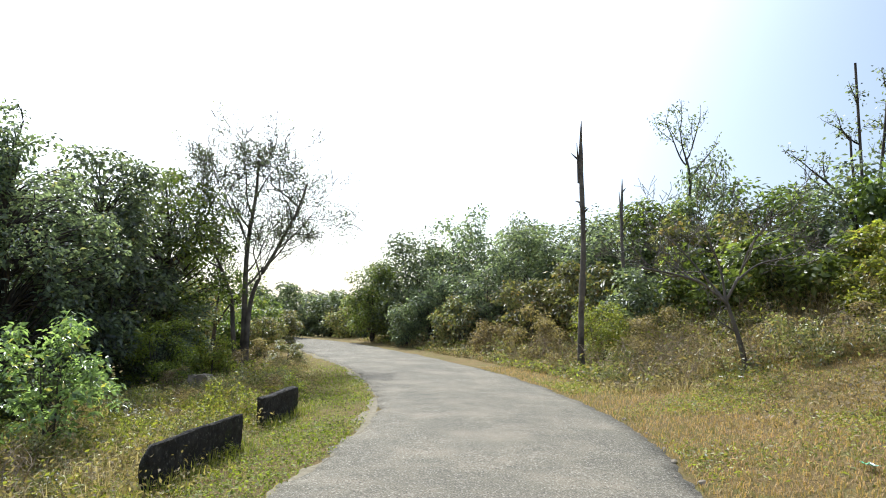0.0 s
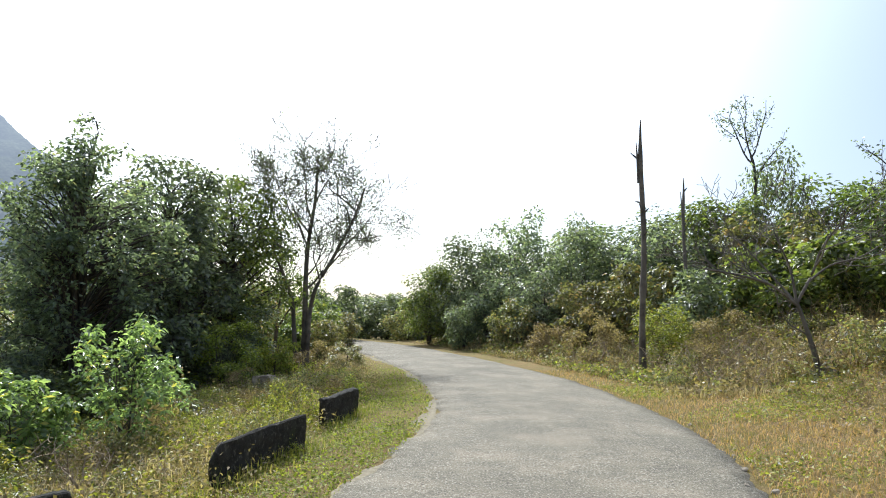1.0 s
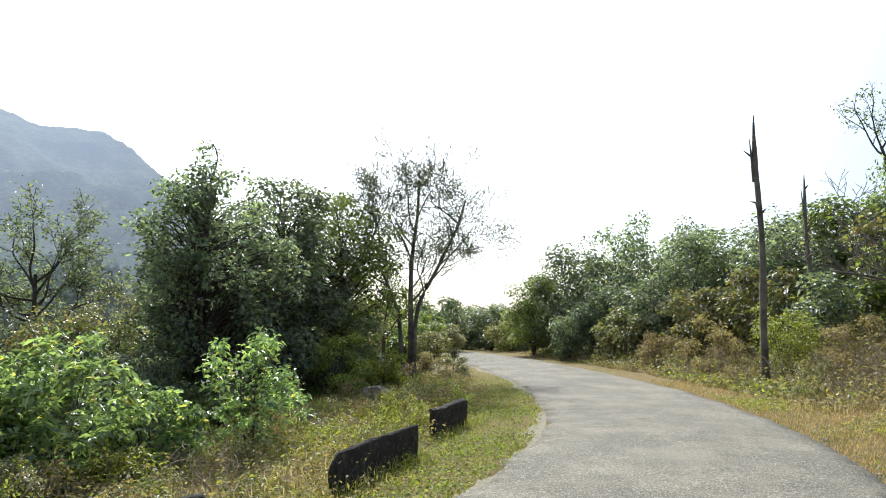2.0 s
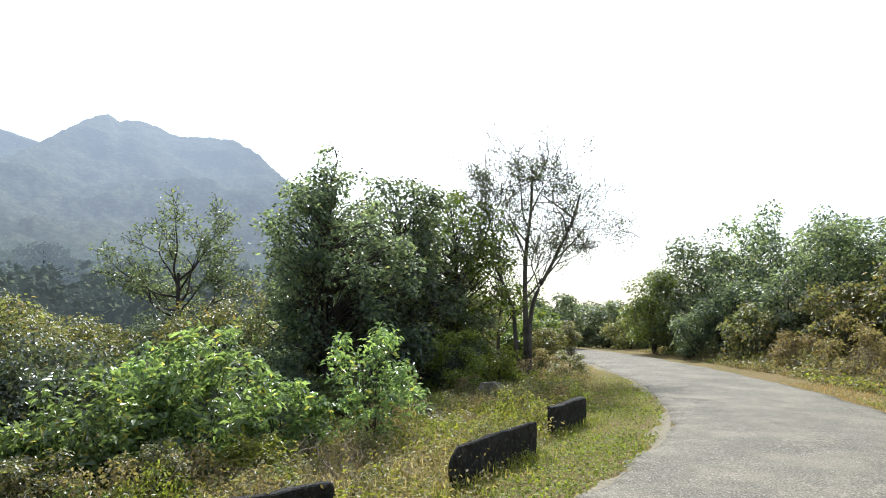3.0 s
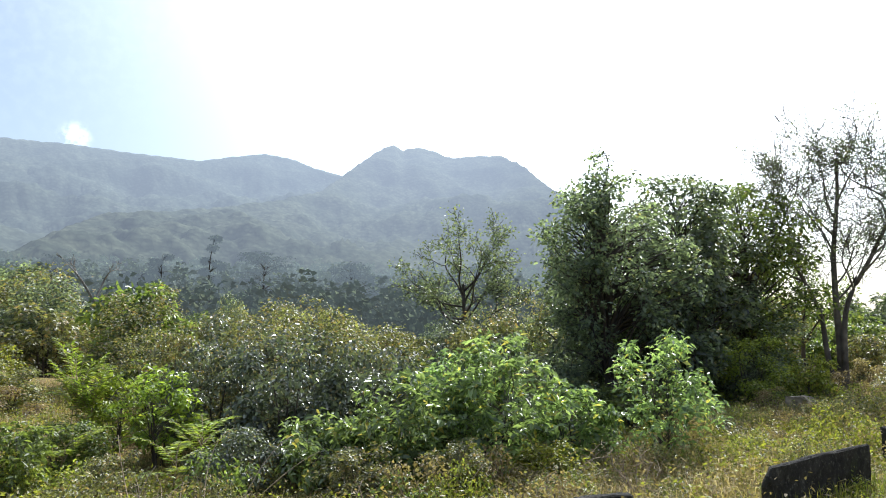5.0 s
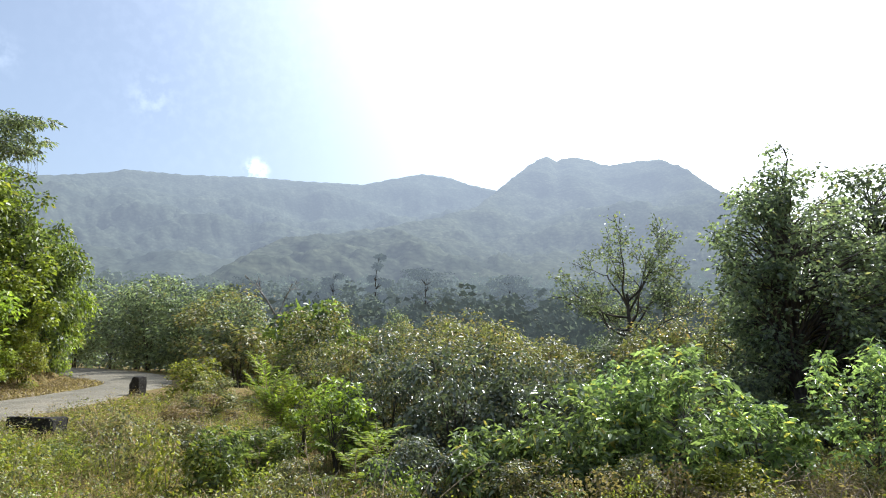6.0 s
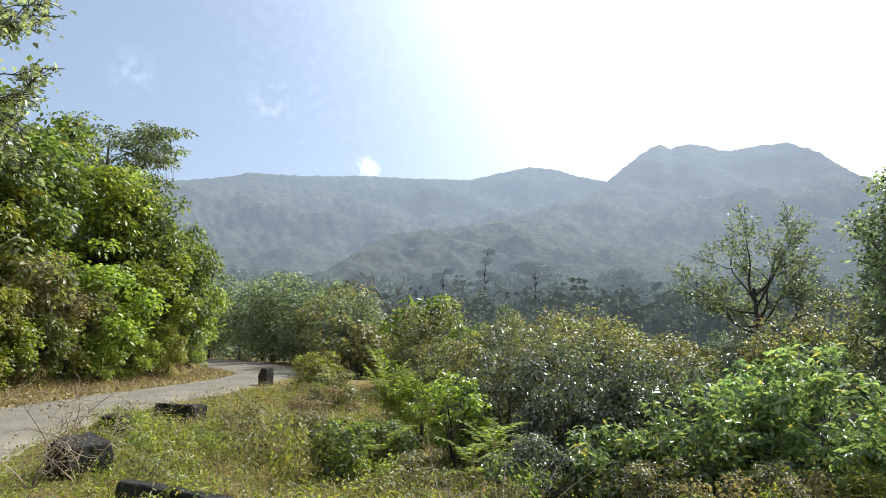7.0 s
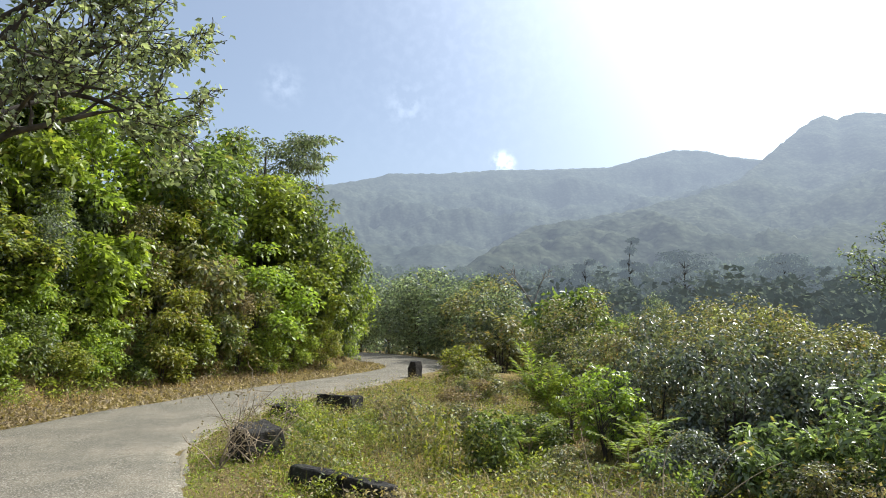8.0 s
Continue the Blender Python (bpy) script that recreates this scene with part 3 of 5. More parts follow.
def branchy(name, label, category, at, seed, stems, depth, length, width, per, mat, bark=None, ratio=0.72, angle=32.0, tropism=0.12, kids=3, group="", leaf_r=0.12, turn=0.0, thin=0.62, droop=0.2, finest=0.004):
    """An open tree whose limbs show: stems are (points, radius); every limb forks down to twigs that bear few leaves."""
    rng = np.random.default_rng(seed)
    limbs, twigs, sites = [], [], []

    def grow(p, d, ln, r, lev):
        n = 5
        pts, q = [p], p
        dd = d.copy()
        for _ in range(n - 1):
            dd = dd + rng.normal(size=3) * 0.13 + np.array([0, 0, tropism])
            dd /= np.linalg.norm(dd)
            q = q + dd * ln / (n - 1)
            pts.append(q)
        (limbs if lev >= depth - 1 else twigs).append((np.array(pts), np.maximum(finest, np.linspace(r, r * 0.62, n))))
        if lev <= 1:
            sites.extend(pts[1:])
        if lev == 0:
            return
        for k in range(kids if lev > 1 else kids + 1):
            j = n - 1 if k == 0 else rng.integers(1, n)
            ax = np.cross(dd, rng.normal(size=3))
            ax /= np.linalg.norm(ax)
            a = radians(angle * (0.35 if k == 0 else rng.uniform(0.8, 1.4)))
            nd = dd * math.cos(a) + ax * math.sin(a)
            grow(pts[j], nd / np.linalg.norm(nd), ln * ratio * rng.uniform(0.75, 1.15), r * (0.62 - 0.05 * (n - 1 - j)) * (1 if k == 0 else 0.85), lev - 1)

    for pts, r, sub in stems:
        pts = np.array(pts, float)
        fine = smooth_line([tuple(q) for q in pts], 5)
        limbs.append((fine, np.linspace(r, r * thin, len(fine))))
        for frac, ln in sub:
            j = min(len(fine) - 1, int(frac * (len(fine) - 1)))
            dd = fine[j] - fine[max(0, j - 2)]
            dd /= np.linalg.norm(dd)
            if frac < 0.999:
                ax = np.cross(dd, rng.normal(size=3))
                ax /= np.linalg.norm(ax)
                a = radians(angle * rng.uniform(1.0, 1.6))
                dd = dd * math.cos(a) + ax * math.sin(a)
            grow(fine[j], dd, ln, r * (1 - (1 - thin) * frac) * 0.7, depth)
    crown = None
    if per:
        st = np.array(sites)
        pts = np.repeat(st, per, 0) + rng.normal(size=(len(st) * per, 3)) * leaf_r
        crown = leaves(rng, pts, length, width, 0.35, droop)
    return plant(name, label, category, at, rng, limbs, crown, mat, bark, twigs, group, turn)

# ---- guard blocks along the valley edge of the road ----


def guard_block(label, a, b, height, thick, seed, tilt=0.0, sink=0.14, chips=3):
    """A rough concrete block from a to b: corners knocked off, faces pitted."""
    rng = np.random.default_rng(seed)
    a, b = np.array(a, float), np.array(b, float)
    ln = np.linalg.norm(b - a)
    bm = bmesh.new()
    bmesh.ops.create_cube(bm, size=1)
    bmesh.ops.scale(bm, vec=(ln, thick, height + sink), verts=bm.verts)
    for _ in range(chips):
        sx, sy = rng.choice((-1, 1)), rng.choice((-1, 1))
        co = Vector((sx * (ln / 2 - rng.uniform(0.02, 0.12)), sy * thick / 2 * rng.uniform(0.4, 1.0), (height + sink) / 2))
        no = Vector((sx * rng.uniform(0.4, 1.0), sy * rng.uniform(0, 0.6), rng.uniform(0.4, 1.0))).normalized()
        bmesh.ops.bisect_plane(bm, geom=bm.verts[:] + bm.edges[:] + bm.faces[:], plane_co=co, plane_no=no, clear_outer=True)
        bmesh.ops.holes_fill(bm, edges=[e for e in bm.edges if e.is_boundary])
    bmesh.ops.bevel(bm, geom=bm.edges[:], offset=0.014, segments=1, affect="EDGES")
    bmesh.ops.triangulate(bm, faces=bm.faces[:])
    for _ in range(3):
        bmesh.ops.subdivide_edges(bm, edges=[e for e in bm.edges if e.calc_length() > 0.09], cuts=1)
        bmesh.ops.triangulate(bm, faces=[f for f in bm.faces if len(f.verts) > 3])
    off = Vector(rng.uniform(-50, 50, 3))
    for v in bm.verts:
        v.co += noise.noise_vector(v.co * 1.6 + off) * 0.035 + noise.noise_vector(v.co * 9 + off) * 0.016 + noise.noise_vector(v.co * 23 + off) * 0.008
    mid = (a + b) / 2
    z = float(land(mid[0], mid[1])[0])
    root = new("guard_block")
    root.matrix_basis = Matrix.Translation((mid[0], mid[1], z)) @ Matrix.Rotation(math.atan2(b[1] - a[1], b[0] - a[0]), 4, "Z") @ Matrix.Rotation(radians(tilt), 4, "X")
    ob = part("block", bm, M_CONC, root)
    ob.location.z = (height - sink) / 2
    return tagged(root, label, "guard block", "guard blocks along the road", "thing")


guard_block("long dark weathered concrete guard block in verge grass", (-3.26, 6.2), (-2.92, 8.15), 0.44, 0.05, 1, 0, chips=1)
guard_block("short tilted concrete guard block with broken top", (-3.14, 9.9), (-2.92, 11.3), 0.5, 0.12, 2, 3, chips=2)
guard_block("low concrete guard block half sunk in dry grass", (-4.72, 3.5), (-3.98, 5.15), 0.4, 0.1, 3, chips=2)
guard_block("low concrete guard block with a pointed end beside leafy weeds", (-7.8, 0.1), (-9.15, -0.95), 0.3, 0.2, 4, 4)
guard_block("stout mossy concrete guard block under dry twigs", (-10.2, -1.8), (-10.65, -1.3), 0.46, 0.4, 6, 12, chips=6)
guard_block("small dark guard block at the bend", (-14.2, -1.25), (-14.75, -1.7), 0.36, 0.3, 7, -8, chips=5)
guard_block("squat flat-topped guard block in brown grass", (-16.1, -0.05), (-16.7, -0.85), 0.34, 0.42, 8, 4, chips=4)
guard_block("small dark guard block at the road's far bend", (-23.7, 2.2), (-24.0, 1.95), 0.55, 0.32, 9)

# pale boulder on the slope
bm = bmesh.new()
bmesh.ops.create_cube(bm, size=0.45)
rng = np.random.default_rng(17)
for _ in range(11):
    no = Vector(rng.normal(size=3)).normalized()
    bmesh.ops.bisect_plane(bm, geom=bm.verts[:] + bm.edges[:] + bm.faces[:], plane_co=no * rng.uniform(0.18, 0.27), plane_no=no, clear_outer=True)
    bmesh.ops.holes_fill(bm, edges=[e for e in bm.edges if e.is_boundary])
bmesh.ops.bevel(bm, geom=bm.edges[:], offset=0.02, segments=2, affect="EDGES")
bmesh.ops.triangulate(bm, faces=bm.faces[:])
for _ in range(3):
    bmesh.ops.subdivide_edges(bm, edges=[e for e in bm.edges if e.calc_length() > 0.08], cuts=1)
    bmesh.ops.triangulate(bm, faces=[f for f in bm.faces if len(f.verts) > 3])
for v in bm.verts:
    v.co += noise.noise_vector(v.co * 4) * 0.05 + noise.noise_vector(v.co * 13) * 0.018
boulder = new("boulder")
part("stone", bm, M_STONE, boulder)
boulder.location = (-5.4, 14.0, float(land(-5.4, 14.0)[0]) + 0.2)
tagged(boulder, "pale grey boulder half hidden by dry brush", "boulder", kind="thing")

# ---- dead trunks standing like poles ----


def dead_pole(label, x, y, h, r, seed, lean):
    rng = np.random.default_rng(seed)
    n = 26
    u = np.linspace(0, 1, n)
    pts = np.stack([lean * u + 0.03 * np.sin(u * 9 + seed), 0.03 * np.cos(u * 7), u * h - 0.3], 1)
    rr = r * (1.12 - 0.5 * u + 0.35 * np.exp(-u * 14)) * (1 + 0.07 * rng.normal(size=n))
    rr[-3:] *= (0.75, 0.55, 0.2)
    root = new("dead_tree")
    mesh_object("trunk", *tubes([(pts, rr)], 9), M_BARK_MID, root, smooth=True)
    for k in range(7):
        j = rng.integers(12, 24)
        th = rng.uniform(0, 6.28)
        d = np.array([math.cos(th), math.sin(th), rng.uniform(0.3, 1.2)]) * rng.uniform(0.12, 0.3)
        mesh_object("stub", *tubes([(np.stack([pts[j], pts[j] + d * 0.6, pts[j] + d]), (0.035, 0.025, 0.008))], 5), M_BARK_MID, root)
    spur = pts[22] + (-r * 0.7, 0, 0)
    mesh_object("splinter", *tubes([(np.stack([spur + (0, 0, -0.9), spur + (-0.02, 0, -0.2), spur + (-0.05, 0, 0.25)]), (r * 0.4, r * 0.35, 0.01))], 5), M_BARK_MID, root)
    root.location = (x, y, float(land(x, y)[0]))
    return tagged(root, label, "dead tree", "dead trunks", "thing")


dead_pole("tall bare dead trunk standing like a pole", 3.55, 17.9, 7.35, 0.088, 3, 0.02)
dead_pole("shorter bare dead trunk above the bushes", 6.45, 23.8, 6.2, 0.075, 5, -0.05)

# ---- trees, valley side ----
bushy("tree", "tall dark-leaved conical tree, backlit and dense", "tree", (-8.75, 12.7), 11,
      [(1.3, 0.7), (2.0, 1.5), (3.2, 1.75), (4.2, 1.6), (4.9, 1.15), (5.4, 0.7), (5.9, 0.4), (6.25, 0.1)], 0.13, 400, 38, 0.27, 0.11, 0.066, M_LEAF["dark"], up=0.3, droop=0.2, shell=0.35)
bushy("tree", "dense rounded dark green tree", "tree", (-8.9, 16.0), 12,
      [(0.6, 0.9), (1.8, 1.6), (3.6, 1.75), (4.9, 1.5), (5.7, 0.9), (6.15, 0.4)], 0.12, 250, 38, 0.34, 0.15, 0.09, M_LEAF["dark"])
bushy("tree", "dense rounded mid green tree", "tree", (-8.3, 18.6), 13,
      [(0.8, 1.0), (2.0, 1.7), (3.7, 1.8), (5.0, 1.5), (5.7, 0.9), (6.05, 0.4)], 0.12, 250, 38, 0.36, 0.15, 0.09, M_LEAF["mid"])
bushy("tree", "dark shaded tree behind the conical one", "tree", (-11.0, 15.6), 14,
      [(0.4, 1.2), (1.8, 1.9), (3.4, 1.7), (4.6, 0.8), (5.0, 0.3)], 0.12, 150, 42, 0.36, 0.17, 0.1, M_LEAF["dark"])
bushy("tree", "dark leafy undergrowth tree in deep shade", "tree", (-8.3, 14.4), 15,
      [(0.1, 0.9), (1.2, 1.3), (2.2, 1.2), (3.0, 0.4)], 0.07, 100, 38, 0.33, 0.15, 0.085, M_LEAF["dark"], stems=3)


def fan_stems(seed, trunks, fork_lo, fork_hi, count, tilt, reach_, r, subs, ln):
    """Upright trunks and limbs fanning out of them in all directions."""
    rng = np.random.default_rng(seed)
    out = [(pts, rr, ()) for pts, rr in trunks]
    for k in range(count):
        a, z = k * 2.4 + rng.uniform(-0.3, 0.3), fork_lo + (fork_hi - fork_lo) * k / count
        base = np.array(trunks[k % len(trunks)][0], float)
        p = np.array([np.interp(z, base[:, 2], base[:, i]) for i in range(3)])
        th = radians(rng.uniform(*tilt))
        d = np.array([math.cos(a) * math.sin(th), math.sin(a) * math.sin(th), math.cos(th)])
        q = reach_ * rng.uniform(0.8, 1.1)
        pts = [tuple(p), tuple(p + d * q * 0.4 + rng.normal(size=3) * 0.08), tuple(p + d * q * 0.75 + (0, 0, 0.1) + rng.normal(size=3) * 0.1), tuple(p + d * q + (0, 0, 0.25))]
        out.append((pts, r, [(f, ln * rng.uniform(0.85, 1.15)) for f in subs]))
    return out


branchy("tree", "open slender tree with feathery foliage on forked trunks", "tree", (-6.35, 20.2), 21,
        fan_stems(9, [([(0, 0, -0.3), (0.03, 0, 1.2), (0.0, 0, 2.6), (0.0, 0.1, 4.0), (0.2, 0, 5.4), (0.25, 0, 6.6)], 0.115), ([(-0.12, 0, -0.3), (-0.3, 0, 1.2), (-0.5, 0.2, 2.4), (-1.0, 0, 3.7), (-1.6, 0.1, 5.0)], 0.09),
                      ([(0.14, 0, -0.3), (0.16, -0.1, 1.4), (0.3, 0, 2.6), (0.9, 0.1, 3.8), (1.5, 0, 5.0), (1.8, 0, 5.9)], 0.09)], 2.6, 5.6, 20, (18, 70), 1.5, 0.034, (0.45, 0.65, 0.85, 1.0), 0.75),
        3, 0.08, 0.036, 1, M_LEAF["grey"], M_BARK_MID, 0.74, 42, 0.02, 3, leaf_r=0.12, thin=0.3, finest=0.008)
branchy("tree", "small thin tree beside the forked one", "tree", (-8.0, 22.4), 22,
        [([(0, 0, -0.3), (0.05, 0, 1.2), (0.1, 0, 2.2)], 0.08, [(0.6, 1.0), (1.0, 1.0)])], 3, 0.12, 0.06, 4, M_LEAF["mid"])
branchy("tree", "sparse spreading tree above the bushes", "tree", (-14.6, 14.0), 23,
        fan_stems(5, [([(0, 0, -0.3), (0.08, 0, 1.3), (0.0, 0, 2.6), (-0.15, 0.1, 3.7)], 0.085)], 2.2, 3.6, 12, (24, 80), 1.6, 0.034, (0.5, 0.75, 1.0), 0.6),
        2, 0.1, 0.055, 3, M_LEAF["grey"], M_BARK, 0.68, 42, 0.02, 3, leaf_r=0.12, thin=0.5, finest=0.008)

# ---- shrubs of the valley side ----


def broadleaf(label, at, seed, h, r, mat="bright", dense=1.0, leaf=0.105):
    return bushy("shrub", label, "shrub", at, seed, [(h * 0.12, r * 0.55), (h * 0.35, r), (h * 0.7, r * 0.9), (h, r * 0.25)], 0.016,
                 int(185 * dense), 11, 0.28, leaf * 1.2, leaf * 0.52, M_LEAF[mat], stems=5, up=0.45, droop=0.4, shell=0.4, group="valley shrubs", whorl=True)


broadleaf("bright green broad-leaved shrub in sun", (-7.0, 6.7), 31, 2.05, 0.85, dense=1.5)
broadleaf("bright broad-leaved shrub with drooping leaves", (-7.7, 5.7), 32, 1.55, 0.8, dense=1.3)
broadleaf("low bright broad-leaved shrub", (-8.4, 4.9), 33, 1.1, 0.65, dense=0.9)
broadleaf("broad-leaved shrub touched with yellow leaves", (-6.4, 7.7), 34, 1.15, 0.55, dense=0.8)
broadleaf("slim bright sapling with pale broad leaves", (-5.35, 8.4), 35, 1.9, 0.72, dense=0.85, leaf=0.09)
broadleaf("tall bright shrub behind the drooping one", (-7.9, 6.9), 39, 1.75, 0.75, dense=1.0)
broadleaf("fresh lime green leafy shrub", (-12.2, 3.5), 36, 1.5, 0.5, "lime", 0.6, 0.08)
broadleaf("lime green shrub with drooping leaves", (-11.4, 3.9), 37, 1.65, 0.6, "lime", 0.8, 0.085)
broadleaf("low fresh green bush on the slope", (-10.1, 1.7), 38, 0.95, 0.45, "mid", 0.8, 0.075)


def frond_plant(label, x, y, h, count, seed):
    """A young plant with long feathery fronds: a rib with paired leaflets."""
    rng = np.random.default_rng(seed)
    root = new("fern_shrub")
    mesh_object("stem", *tubes([(curve_to(rng, (0, 0, -0.05), (0.05, 0.05, h * 0.6), 0.0, 6, 0.05), np.linspace(0.014, 0.006, 6))], 5), M_TWIG, root)
    for k in range(count):
        th = k * 2.4 + rng.uniform(-0.3, 0.3)
        base = np.array([0.04, 0.04, h * rng.uniform(0.3, 0.62)])
        ln = rng.uniform(0.35, 0.55) * (0.72 if h > 1.5 else 1.0)
        rib = curve_to(rng, base, base + (math.cos(th) * ln, math.sin(th) * ln, h * 0.4 * rng.uniform(0.2, 1.0)), 0.12, 15, 0.04)
        way = np.gradient(rib, axis=0)
        way /= np.linalg.norm(way, axis=1)[:, None]
        out = np.cross(way, (0, 0, 1.0))
        at = np.repeat(rib[2:], 2, 0)
        sgn = np.tile((1.0, -1.0), len(rib) - 2)[:, None]
        lv, lf = leaves(rng, at, 0.13, 0.035, 0.9, 0.1, spread=np.repeat(out[2:], 2, 0) * sgn * 3 + np.repeat(way[2:], 2, 0) * 1.6)
        frond = mesh_object("frond", lv, lf, M_LEAF["lime"], root)
        mesh_object("rib", *tubes([(rib, np.linspace(0.006, 0.002, len(rib)))], 3), M_TWIG, frond)
    root.location = (x, y, float(land(x, y)[0]))
    return tagged(root, label, "fern shrub", "feathery young plants", "thing")


for k, (x, y, h, n) in enumerate(((-9.2, 3.2, 0.95, 8), (-9.8, 3.8, 1.2, 11), (-12.5, 2.95, 2.0, 30), (-12.2, 3.1, 1.7, 24), (-10.9, 2.4, 0.9, 9))):
    frond_plant("young bright green plant with feathery fronds", x, y, h, n, 800 + k)

VALLEY = [  # x, y, height of the top, radius, look
    (-33.2, 6.6, 4.4, 1.9, "olive"), (-36.4, 7.2, 4.6, 2.0, "dark"), (-40.4, 5.9, 5.3, 2.0, "dark"), (-44.0, 4.6, 5.6, 2.2, "dark"), (-48.0, 4.4, 6.0, 2.4, "dark"), (-52.0, 3.2, 6.2, 2.4, "grey"), (-38.4, 8.0, 4.8, 2.0, "grey"), (-30.0, 6.4, 3.6, 1.5, "dark"), (-44.0, 8.4, 5.2, 2.4, "dark"), (-56.0, 1.0, 6.6, 2.6, "dark"), (-21.6, 7.2, 3.2, 1.75, "mid"), (-28.2, 6.2, 2.7, 1.9, "olive"), (-36.7, 17.6, 3.6, 1.0, "dark"), (-14.3, 8.4, 2.3, 1.5, "olive"), (-14.6, 10.2, 2.0, 1.5, "olive"), (-18.7, 8.8, 2.2, 1.5, "olive"),
    (-11.8, 6.9, 2.0, 1.35, "gloss"), (-12.7, 8.9, 1.8, 1.2, "olive"), (-10.3, 6.4, 1.1, 1.0, "gloss"), (-13.4, 12.6, 2.3, 1.3, "gloss"), (-13.2, 15.2, 3.0, 1.3, "olive"), (-16.4, 12.2, 1.6, 1.4, "olive"), (-16.4, 6.2, 1.5, 1.2, "mid"), (-25, 9.4, 1.8, 1.6, "yellow"), (-31.6, 8.4, 2.6, 1.6, "yellow"),
]
PROTO = {}


def shrub(label, x, y, h, r, look_, name="shrub", category="shrub", group="valley shrubs"):
    """A dense mixed shrub; one is built for every look and form, the others are turned and scaled copies."""
    tall_form = h / r > 2.3
    form = 3 if tall_form else (int(abs(x * 7.3 + y * 3.1) * 10)) % 3
    h0, r0 = (5.2, 1.65) if tall_form else (2.5, 1.35)
    far_ = math.hypot(x, y) > 22
    bank_ = group == "bushes on the bank"
    key = (look_, form, name, far_, bank_)
    rng = np.random.default_rng(int(abs(x * 731 + y * 977)) % 99991)
    size = (r / r0, r / r0, h / h0)
    m = Matrix.Translation((x, y, float(land(x, y)[0]) - 0.08)) @ Matrix.Rotation(rng.uniform(0, 6.28), 4, "Z") @ Matrix.Diagonal((*size, 1))
    if key not in PROTO:
        prof = ([(0.1, 0.8), (0.9, 1.2), (1.7, 1.0), (2.3, 0.25)], [(0.1, 0.6), (1.0, 1.05), (1.8, 1.2), (2.1, 0.8), (2.35, 0.2)], [(0.1, 1.0), (0.7, 1.15), (1.5, 1.05), (2.0, 0.7), (2.35, 0.15)],
                [(0.2, 1.0), (1.2, 1.5), (2.6, 1.6), (3.8, 1.35), (4.6, 0.85), (5.0, 0.2)])[form]
        ll = {"dark": 0.1, "gloss": 0.085, "mid": 0.1, "olive": 0.08, "grey": 0.085, "yellow": 0.1, "lime": 0.105, "bright": 0.1, "pale": 0.1, "dry": 0.07}[look_] * (1.85 if far_ else 1.3)
        n_cl = (125 if far_ else 150) if tall_form else 60 if look_ == "dry" else 90 if far_ else 125
        PROTO[key] = bushy(name, label, category, (x, y), 100 + len(PROTO), prof, 0.035 if name == "shrub" else 0.06, n_cl, (38 if tall_form else 34) if far_ else 36, (0.46 if bank_ else 0.66 if far_ else 0.46) if tall_form else 0.3 if bank_ else 0.25 if not far_ else 0.36, ll, ll * 0.62, M_LEAF[look_], M_TWIG if look_ == "dry" else None, stems=4, up=0.4, droop=0.3, shell=0.5 if far_ and tall_form else 0.7, group=group)
        PROTO[key].matrix_basis = m
        return PROTO[key]
    src = PROTO[key]
    old = src.matrix_basis.copy()
    src.scale = (1, 1, 1)
    ob = copy_thing(src, m)
    src.matrix_basis = old
    return tagged(ob, label, category, group)


